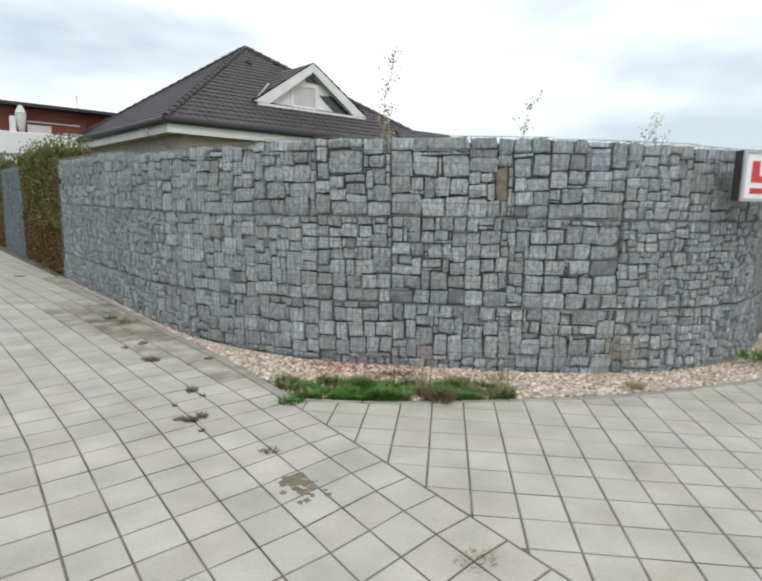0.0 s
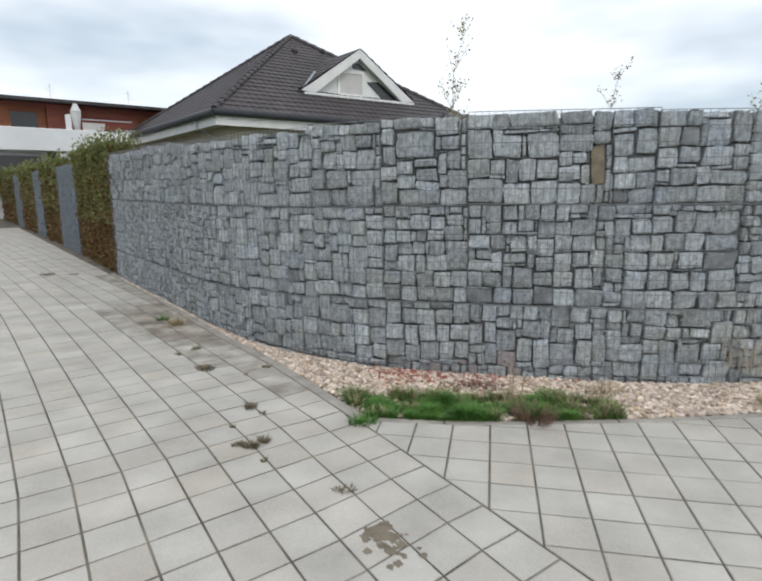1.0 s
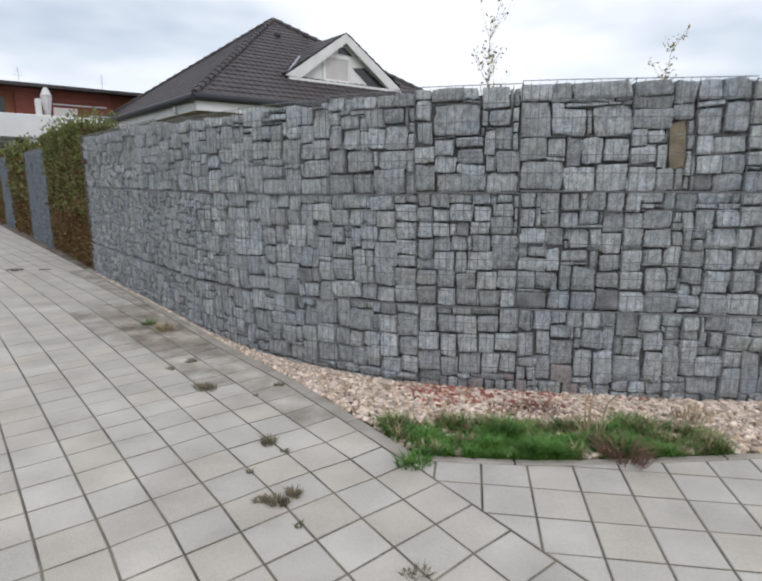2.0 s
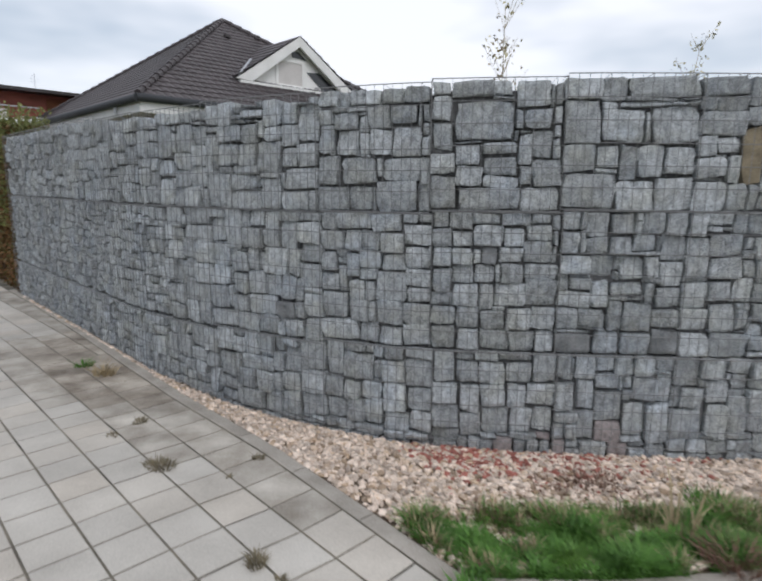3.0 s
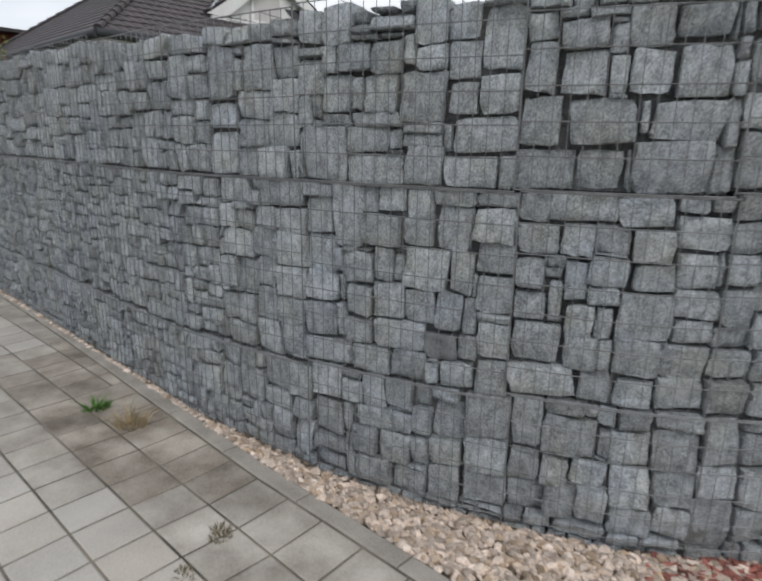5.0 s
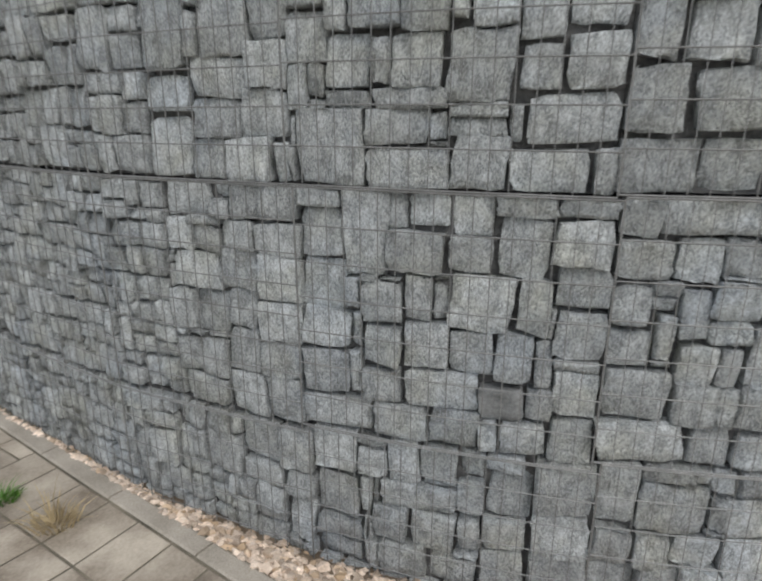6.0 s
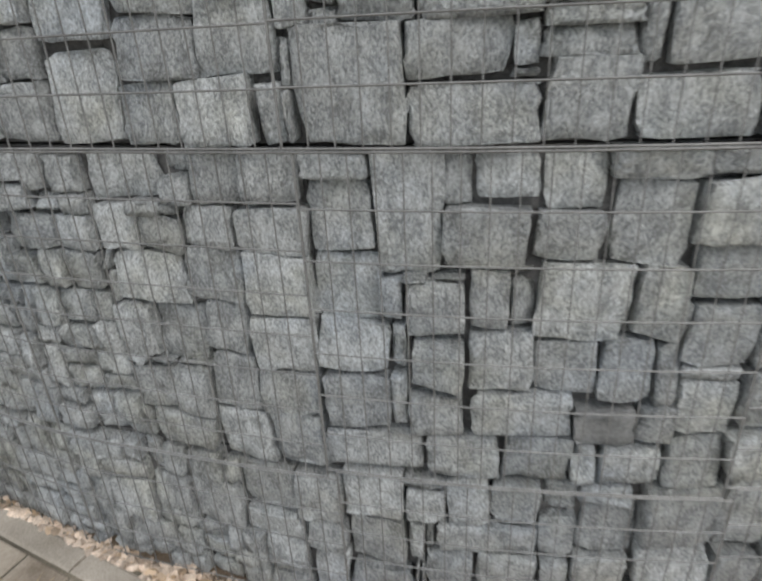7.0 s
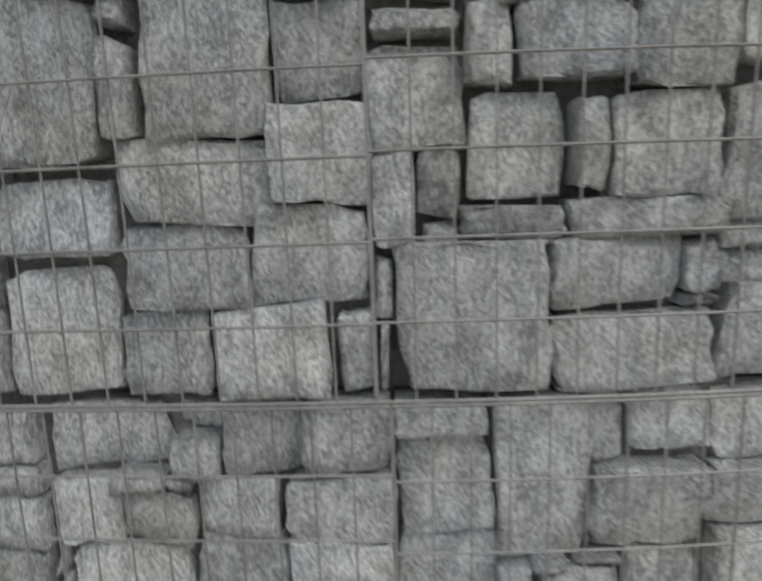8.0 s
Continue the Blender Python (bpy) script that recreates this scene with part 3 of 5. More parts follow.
TOP_6_MORE = [
    (5.012, 5.172, 1.389, 1.550), (5.181, 5.274, 1.417, 1.516), (5.281, 5.417, 1.412, 1.535), (5.062, 5.172, 1.552, 1.630), (5.179, 5.279, 1.523, 1.646),
    (5.286, 5.417, 1.542, 1.736), (5.060, 5.155, 1.637, 1.784), (5.157, 5.272, 1.650, 1.784), (5.016, 5.056, 1.574, 1.666), (4.689, 4.810, 1.650, 1.784),
    (4.820, 4.881, 1.713, 1.784), (4.886, 5.055, 1.685, 1.729),
]
LOW_7 = [
    (5.463, 5.574, 0.259, 0.461), (5.585, 5.749, 0.252, 0.409), (5.576, 5.711, 0.411, 0.461), (5.751, 5.814, 0.392, 0.461), (5.821, 5.924, 0.385, 0.461),
    (5.931, 6.087, 0.402, 0.461), (5.806, 5.930, 0.254, 0.383), (5.943, 6.087, 0.250, 0.398), (5.760, 5.801, 0.277, 0.379), (5.463, 5.577, 0.123, 0.249),
    (5.585, 5.673, 0.129, 0.231), (5.680, 5.799, 0.141, 0.250), (5.816, 5.942, 0.097, 0.243), (5.463, 5.600, -0.006, 0.115), (5.605, 5.707, -0.002, 0.123),
    (5.711, 5.814, 0.012, 0.137), (5.955, 6.087, 0.119, 0.241), (5.829, 5.966, -0.014, 0.092), (5.971, 6.087, 0.000, 0.109), (5.635, 5.816, -0.060, -0.004),
]
MID_7 = [
    (5.441, 5.530, 1.081, 1.171), (5.536, 5.732, 1.087, 1.171), (5.740, 5.903, 1.083, 1.171), (5.911, 5.995, 1.129, 1.171), (6.000, 6.065, 1.131, 1.171),
    (5.441, 5.573, 0.973, 1.070), (5.578, 5.680, 0.973, 1.077), (5.684, 5.786, 0.994, 1.081), (5.796, 5.915, 0.968, 1.074), (5.918, 6.065, 1.009, 1.115),
    (5.441, 5.534, 0.849, 0.956), (5.535, 5.598, 0.931, 0.967), (5.539, 5.590, 0.893, 0.924), (5.556, 5.598, 0.768, 0.887), (5.600, 5.671, 0.828, 0.957),
    (5.672, 5.794, 0.884, 0.971), (5.806, 5.928, 0.883, 0.960), (5.929, 6.047, 0.891, 0.997), (6.049, 6.065, 0.907, 1.008), (5.441, 5.549, 0.744, 0.839),
    (5.611, 5.702, 0.700, 0.817), (5.671, 5.774, 0.819, 0.876), (5.709, 5.757, 0.707, 0.811), (5.776, 5.934, 0.713, 0.872),
]
MID_7_MORE = [
    (5.938, 6.065, 0.806, 0.884), (5.948, 6.065, 0.715, 0.798), (5.441, 5.607, 0.595, 0.736), (5.619, 5.720, 0.586, 0.697), (5.725, 5.766, 0.592, 0.698),
    (5.775, 5.916, 0.579, 0.710), (5.926, 6.065, 0.591, 0.703), (5.441, 5.667, 0.475, 0.584), (5.677, 5.781, 0.475, 0.577), (5.791, 5.912, 0.475, 0.567),
    (5.918, 6.065, 0.475, 0.586),
]
TOP_7 = [
    (5.423, 5.508, 1.631, 1.702), (5.423, 5.519, 1.476, 1.625), (5.521, 5.660, 1.599, 1.682), (5.531, 5.664, 1.468, 1.595), (5.666, 5.710, 1.585, 1.664),
    (5.672, 5.722, 1.473, 1.577), (5.713, 5.833, 1.603, 1.712), (5.730, 5.843, 1.472, 1.594), (5.423, 5.547, 1.320, 1.467), (5.563, 5.760, 1.323, 1.456),
    (5.769, 5.794, 1.357, 1.455), (5.800, 6.000, 1.338, 1.457), (5.423, 5.593, 1.185, 1.312), (5.599, 5.739, 1.185, 1.309), (5.763, 5.983, 1.185, 1.335),
    (5.986, 6.047, 1.185, 1.326), (5.837, 5.981, 1.622, 1.706), (5.853, 6.000, 1.458, 1.605),
]
LOW_8 = [
    (6.093, 6.203, 0.293, 0.461), (6.215, 6.328, 0.287, 0.410), (6.307, 6.434, 0.415, 0.461), (6.440, 6.589, 0.420, 0.461), (6.333, 6.467, 0.298, 0.405),
    (6.474, 6.604, 0.304, 0.411), (6.606, 6.727, 0.309, 0.461), (6.093, 6.214, 0.178, 0.285), (6.232, 6.337, 0.122, 0.276), (6.343, 6.474, 0.160, 0.287),
    (6.487, 6.581, 0.167, 0.293), (6.588, 6.727, 0.173, 0.302), (6.093, 6.228, 0.035, 0.158), (6.241, 6.348, -0.010, 0.114), (6.358, 6.496, 0.011, 0.148),
    (6.505, 6.612, 0.030, 0.159), (6.620, 6.727, 0.037, 0.165), (6.093, 6.230, -0.048, 0.024),
]
MID_8 = [
    (6.071, 6.147, 1.110, 1.184), (6.152, 6.271, 1.101, 1.184), (6.276, 6.408, 1.130, 1.184), (6.283, 6.421, 1.017, 1.121), (6.415, 6.524, 1.121, 1.184),
    (6.428, 6.533, 1.014, 1.112), (6.530, 6.560, 1.123, 1.184), (6.566, 6.658, 1.134, 1.184), (6.550, 6.662, 1.048, 1.121), (6.071, 6.166, 1.011, 1.100),
    (6.173, 6.274, 1.013, 1.089), (6.071, 6.167, 0.907, 1.004), (6.174, 6.275, 0.924, 1.003), (6.279, 6.321, 0.925, 1.002), (6.324, 6.396, 0.929, 1.010),
    (6.404, 6.530, 0.939, 1.013), (6.535, 6.661, 0.940, 1.039), (6.071, 6.171, 0.772, 0.899), (6.176, 6.287, 0.824, 0.916), (6.294, 6.388, 0.830, 0.917),
    (6.393, 6.419, 0.836, 0.922), (6.424, 6.538, 0.828, 0.930), (6.540, 6.705, 0.853, 0.927), (6.186, 6.311, 0.708, 0.816),
]
MID_8_MORE = [
    (6.319, 6.390, 0.684, 0.826), (6.396, 6.546, 0.704, 0.826), (6.549, 6.705, 0.716, 0.850), (6.071, 6.183, 0.702, 0.767), (6.071, 6.193, 0.604, 0.697),
    (6.203, 6.317, 0.591, 0.701), (6.330, 6.449, 0.585, 0.682), (6.454, 6.579, 0.585, 0.693), (6.581, 6.705, 0.594, 0.709), (6.071, 6.201, 0.475, 0.591),
    (6.211, 6.322, 0.475, 0.580), (6.329, 6.475, 0.475, 0.577), (6.480, 6.605, 0.475, 0.575), (6.611, 6.705, 0.475, 0.584),
]
TOP_8 = [
    (6.053, 6.145, 1.635, 1.746), (6.053, 6.154, 1.491, 1.624), (6.053, 6.167, 1.374, 1.481), (6.053, 6.175, 1.198, 1.363), (6.163, 6.449, 1.537, 1.726),
    (6.173, 6.296, 1.418, 1.517), (6.180, 6.308, 1.314, 1.412), (6.187, 6.491, 1.198, 1.306), (6.303, 6.473, 1.474, 1.528), (6.310, 6.478, 1.366, 1.458),
    (6.481, 6.543, 1.425, 1.567), (6.490, 6.556, 1.325, 1.417), (6.545, 6.636, 1.456, 1.577), (6.559, 6.687, 1.325, 1.448), (6.495, 6.687, 1.198, 1.312),
    (6.499, 6.631, 1.591, 1.687), (6.459, 6.496, 1.594, 1.684), (6.452, 6.618, 1.697, 1.819), (6.156, 6.337, 1.741, 1.819), (6.342, 6.436, 1.753, 1.819),
    (6.053, 6.143, 1.756, 1.819),
]
LOW_9 = [
    (6.822, 6.921, 0.338, 0.461), (6.733, 6.801, 0.333, 0.461), (6.930, 7.015, 0.379, 0.461), (7.024, 7.119, 0.368, 0.461), (7.132, 7.228, 0.361, 0.461),
    (7.234, 7.317, 0.395, 0.461), (6.846, 6.930, 0.182, 0.330), (6.934, 7.053, 0.291, 0.368), (7.120, 7.243, 0.232, 0.349), (6.733, 6.825, 0.161, 0.318),
    (6.941, 7.069, 0.120, 0.280), (6.851, 6.934, -0.005, 0.167), (6.948, 7.080, -0.001, 0.108), (7.081, 7.195, 0.039, 0.217), (7.204, 7.317, 0.005, 0.208),
    (7.253, 7.317, 0.223, 0.375),
]
MID_9 = [
    (6.711, 6.800, 1.109, 1.196), (6.711, 6.798, 0.987, 1.094), (6.802, 6.832, 0.998, 1.103), (6.832, 6.942, 1.077, 1.196), (6.950, 7.057, 1.085, 1.196),
    (7.099, 7.207, 1.092, 1.196), (7.217, 7.317, 1.089, 1.196), (6.834, 6.943, 0.989, 1.072), (6.950, 7.051, 0.990, 1.075), (7.057, 7.176, 1.007, 1.085),
    (7.203, 7.317, 0.960, 1.089), (6.711, 6.863, 0.886, 0.979), (6.869, 6.979, 0.870, 0.977), (7.009, 7.130, 0.865, 0.982), (7.137, 7.195, 0.879, 0.979),
    (7.209, 7.317, 0.838, 0.954), (6.711, 6.758, 0.800, 0.884), (6.767, 6.878, 0.805, 0.866), (6.711, 6.878, 0.714, 0.792), (6.883, 6.953, 0.723, 0.851),
    (6.961, 7.125, 0.782, 0.848), (7.136, 7.180, 0.743, 0.841), (7.193, 7.317, 0.724, 0.819), (6.711, 6.816, 0.599, 0.704),
]
MID_9_MORE = [
    (6.824, 6.951, 0.618, 0.705), (6.962, 7.028, 0.604, 0.755), (7.042, 7.167, 0.596, 0.741), (7.178, 7.317, 0.617, 0.713), (6.711, 6.890, 0.475, 0.576),
    (6.900, 7.033, 0.475, 0.591), (7.042, 7.184, 0.475, 0.584), (7.192, 7.317, 0.475, 0.606),
]
TOP_9 = [
    (6.693, 6.861, 1.530, 1.726), (6.868, 7.058, 1.534, 1.675), (7.068, 7.096, 1.532, 1.677), (7.101, 7.317, 1.525, 1.693), (6.693, 6.848, 1.394, 1.518),
    (6.855, 6.957, 1.409, 1.513), (6.965, 7.050, 1.354, 1.513), (7.058, 7.163, 1.365, 1.513), (7.169, 7.317, 1.381, 1.514), (6.693, 6.946, 1.210, 1.382),
    (6.958, 7.130, 1.210, 1.350), (7.136, 7.317, 1.210, 1.363), (6.693, 6.855, 1.730, 1.834), (6.862, 6.973, 1.724, 1.834), (6.978, 7.317, 1.740, 1.834),
    (6.940, 7.182, 1.694, 1.720),
]
LOW_10 = [
    (7.323, 7.453, 0.310, 0.461), (7.459, 7.573, 0.359, 0.461), (7.493, 7.612, 0.229, 0.346), (7.377, 7.487, 0.198, 0.297), (7.323, 7.492, 0.023, 0.182),
    (7.504, 7.615, 0.048, 0.211), (7.621, 7.710, 0.071, 0.255), (7.597, 7.706, 0.386, 0.461), (7.623, 7.708, 0.298, 0.375), (7.847, 7.957, 0.357, 0.461),
    (7.813, 7.957, 0.077, 0.199), (7.775, 7.957, -0.042, 0.061),
]
MID_10 = [
    (7.323, 7.405, 1.084, 1.196), (7.407, 7.535, 1.139, 1.196), (7.543, 7.594, 1.102, 1.196), (7.323, 7.424, 0.989, 1.074), (7.432, 7.591, 0.990, 1.100),
    (7.323, 7.438, 0.876, 0.983), (7.449, 7.595, 0.880, 0.977), (7.323, 7.437, 0.725, 0.850), (7.444, 7.549, 0.758, 0.859), (7.562, 7.659, 0.758, 0.878),
    (7.323, 7.452, 0.610, 0.716), (7.468, 7.586, 0.603, 0.738), (7.597, 7.647, 0.621, 0.715), (7.323, 7.472, 0.475, 0.591), (7.479, 7.668, 0.475, 0.594),
    (7.729, 7.912, 1.135, 1.196), (7.725, 7.826, 0.974, 1.098), (7.835, 7.957, 1.002, 1.099), (7.827, 7.957, 0.884, 0.988), (7.801, 7.957, 0.747, 0.863),
    (7.810, 7.957, 0.606, 0.733), (7.797, 7.957, 0.475, 0.592),
]
TOP_10 = [
    (7.538, 7.630, 1.340, 1.610), (7.323, 7.536, 1.570, 1.675), (7.323, 7.410, 1.470, 1.560), (7.416, 7.513, 1.486, 1.560), (7.323, 7.468, 1.370, 1.460),
    (7.323, 7.471, 1.210, 1.349), (7.481, 7.575, 1.210, 1.336), (7.323, 7.528, 1.746, 1.834), (7.668, 7.791, 1.722, 1.834), (7.800, 7.913, 1.726, 1.834),
    (7.678, 7.812, 1.531, 1.675), (7.822, 7.957, 1.542, 1.713), (7.687, 7.775, 1.418, 1.521), (7.787, 7.957, 1.426, 1.523), (7.694, 7.829, 1.310, 1.408),
    (7.841, 7.957, 1.316, 1.416), (7.694, 7.783, 1.210, 1.304), (7.792, 7.957, 1.210, 1.303),
]
TOP_11 = [
    (7.963, 8.127, 1.722, 1.819), (8.142, 8.242, 1.726, 1.819), (8.249, 8.425, 1.771, 1.819), (8.450, 8.577, 1.612, 1.819), (7.963, 8.100, 1.590, 1.710),
    (8.109, 8.234, 1.595, 1.711), (8.283, 8.440, 1.594, 1.759), (8.243, 8.278, 1.588, 1.722), (7.963, 8.099, 1.446, 1.581), (8.110, 8.239, 1.477, 1.586),
    (8.257, 8.451, 1.459, 1.581), (8.459, 8.577, 1.524, 1.596), (8.471, 8.577, 1.435, 1.514), (7.963, 8.047, 1.351, 1.431), (8.056, 8.217, 1.337, 1.444),
    (8.228, 8.322, 1.340, 1.458), (8.330, 8.577, 1.339, 1.429), (7.963, 8.035, 1.210, 1.322), (8.044, 8.231, 1.210, 1.327), (8.251, 8.424, 1.210, 1.326),
    (8.438, 8.577, 1.210, 1.326),
]
MID_11 = [
    (7.963, 8.081, 1.135, 1.196), (7.963, 8.105, 1.003, 1.122), (8.129, 8.245, 1.010, 1.152), (8.259, 8.377, 1.003, 1.144), (8.394, 8.577, 1.005, 1.147),
    (7.963, 8.046, 0.878, 0.989), (8.055, 8.190, 0.883, 0.996), (8.199, 8.318, 0.883, 0.999), (8.338, 8.577, 0.888, 0.989), (7.963, 8.126, 0.750, 0.865),
    (8.152, 8.327, 0.758, 0.866), (8.337, 8.577, 0.750, 0.872), (7.963, 8.095, 0.609, 0.736), (8.115, 8.240, 0.607, 0.737), (8.250, 8.364, 0.597, 0.737),
    (8.377, 8.577, 0.602, 0.743), (7.963, 8.140, 0.475, 0.592), (8.153, 8.299, 0.475, 0.593), (8.320, 8.442, 0.475, 0.589), (8.455, 8.577, 0.475, 0.591),
]
LOW_11 = [
    (7.963, 8.115, 0.351, 0.461), (8.126, 8.206, 0.328, 0.419), (8.228, 8.401, 0.339, 0.461), (8.412, 8.533, 0.376, 0.461), (7.963, 8.106, 0.244, 0.343),
    (8.121, 8.224, 0.243, 0.321), (8.434, 8.577, 0.224, 0.369), (8.288, 8.428, 0.261, 0.321), (7.963, 8.069, 0.136, 0.233), (8.088, 8.196, -0.024, 0.235),
    (8.213, 8.356, 0.075, 0.211), (8.372, 8.515, 0.095, 0.214), (7.963, 8.081, -0.064, 0.125), (8.230, 8.399, -0.023, 0.064), (8.411, 8.577, -0.116, 0.084),
]
TOP_5 = [
    (4.100, 4.250, 1.470, 1.680), (4.080, 4.240, 1.360, 1.465), (4.070, 4.230, 1.175, 1.350), (4.250, 4.290, 1.510, 1.630), (4.295, 4.460, 1.505, 1.670),
    (4.460, 4.575, 1.550, 1.660), (4.250, 4.455, 1.400, 1.505), (4.455, 4.575, 1.425, 1.550), (4.240, 4.420, 1.290, 1.400), (4.420, 4.570, 1.295, 1.425),
    (4.230, 4.360, 1.175, 1.290), (4.365, 4.520, 1.175, 1.295), (4.525, 4.575, 1.175, 1.285),
]
PACKED = {("LOW", 11): LOW_11, ("MID", 11): MID_11, ("TOP", 11): TOP_11, ("LOW", 5): LOW_5, ("LOW", 6): LOW_6,
          ("LOW", 7): LOW_7, ("LOW", 8): LOW_8, ("LOW", 9): LOW_9, ("LOW", 10): LOW_10, ("MID", 5): MID_5,
          ("MID", 6): MID_6 + MID_6_MORE, ("MID", 7): MID_7 + MID_7_MORE, ("MID", 8): MID_8 + MID_8_MORE, ("MID", 9): MID_9 + MID_9_MORE, ("MID", 10): MID_10,
          ("TOP", 5): TOP_5, ("TOP", 6): TOP_6 + TOP_6_MORE, ("TOP", 7): TOP_7, ("TOP", 8): TOP_8, ("TOP", 9): TOP_9,
          ("TOP", 10): TOP_10}
# dark slate among the granite: run and height
DARK_SPOTS = [(6.79, 0.52), (7.26, 0.54), (8.13, 1.68), (7.72, 1.255), (6.335, 0.965), (5.21, 0.56), (9.096, 1.69), (8.551, 0.865), (9.765, 0.765)]


def unpacked(a0, a1, z0, z1, laid):
    """The gaps that the packed stones leave in a basket, as rectangles, the largest first."""
    g = 0.01
    nx, nz = int((a1 - a0) / g), int((z1 - z0) / g)
    free = np.ones((nx, nz), bool)
    for x0, x1, y0, y1 in laid:
        free[max(0, round((x0 - a0) / g - 0.3)):max(0, round((x1 - a0) / g + 0.3)), max(0, round((y0 - z0) / g - 0.3)):max(0, round((y1 - z0) / g + 0.3))] = False
    found = []
    while True:
        best = (0, None)
        run = np.zeros(nz, int)
        for i in range(nx):
            run = np.where(free[i], run + 1, 0)
            for j in range(nz):
                w = run[j]
                k = j
                while k < nz and run[k] > 0:
                    w = min(w, run[k])
                    if w >= 2 and k - j >= 1 and w * (k - j + 1) > best[0]:
                        best = (w * (k - j + 1), (i - w + 1, i + 1, j, k + 1))
                    k += 1
        if best[0] < 9:
            return found
        i0, i1, j0, j1 = best[1]
        free[i0:i1, j0:j1] = False
        found.append((a0 + i0 * g, a0 + i1 * g, z0 + j0 * g, z0 + j1 * g))


# heights of the wall's top and of the joint under its top baskets, column by column
WALL_TOP = (1.83, 1.83, 1.83, 1.82, 1.785, 1.78, 1.79, 1.81, 1.825, 1.84, 1.84, 1.825, 1.82, 1.81)
BELT = (1.167,) * 7 + (1.175, 1.188, 1.20)
for c in range(len(COLUMNS) - 1):
    high, belt = WALL_TOP[min(c, 13)], BELT[min(c, 9)]
    seam = 0.41 if c <= 5 else 0.435 if c == 6 else 0.465
    for row, z0, z1, wmax, hmax, label in (("LOW", -0.12, seam, 0.135, 0.125, "low wire basket packed with small grey granite stones"),
                                           ("MID", seam + 0.006, belt, 0.125, 0.115, "square wire basket packed with small grey granite stones"),
                                           ("TOP", belt + 0.006, high, 0.165, 0.155, "top wire basket packed with large grey granite stones")):
        laid = PACKED.get((row, c), ())
        a0, a1 = (b + ({"LOW": 0.04, "MID": 0.018, "TOP": 0.0}[row] if 4 < b < 7 else 0.0) for b in COLUMNS[c:c + 2])
        a0, a1 = a0 + 0.001, a1 - 0.001
        gabion(a0, a1, z0, z1, wmax, hmax, {"LOW": 100, "MID": 200, "TOP": 300}[row] + c, label, lid=row == "TOP", laid=laid,
               fills=unpacked(a0, a1, z0 + 0.004, z1 - 0.005, laid) if laid else None)

# the fence goes on along the lane: stone pillars with clipped hedges between them
FENCE = smooth_line([(-20.0, 25.0), (-15.7, 20.6), (-10.3, 14.8), (-7.5, 11.7), (-5.0, 8.85)])
FENCE_END = float(FENCE[1][-1])
for k, (a0, a1) in enumerate(((3.55, 5.85), (8.8, 10.35), (13.9, 15.7))):
    gabion(FENCE_END - a1, FENCE_END - a0, -0.03, 1.83, 0.22, 0.17, 500 + k, "blue-grey stone pillar in wire netting between two hedges", lid=True, line=FENCE, name="gabion_pillar", kinds=PILLAR_STONES)


def leaves(rng, n, place, size, up=0.0):
    """n small folded leaves; place() gives a point and an outward direction."""
    verts, faces = [], []
    for _ in range(n):
        p, d = place()
        d = (Vector(d) + Vector((rng.gauss(0, 0.6), rng.gauss(0, 0.6), rng.gauss(0, 0.6) + up))).normalized()
        side = d.cross(Vector((rng.gauss(0, 1), rng.gauss(0, 1), rng.gauss(0, 1)))).normalized()
        s = size * rng.uniform(0.6, 1.3)
        p = Vector(p)
        b = len(verts)
        verts += [p, p + d * s * 0.55 + side * s * 0.3, p + d * s, p + d * s * 0.55 - side * s * 0.3]
        faces += [(b, b + 1, b + 2), (b, b + 2, b + 3)]
    return verts, faces


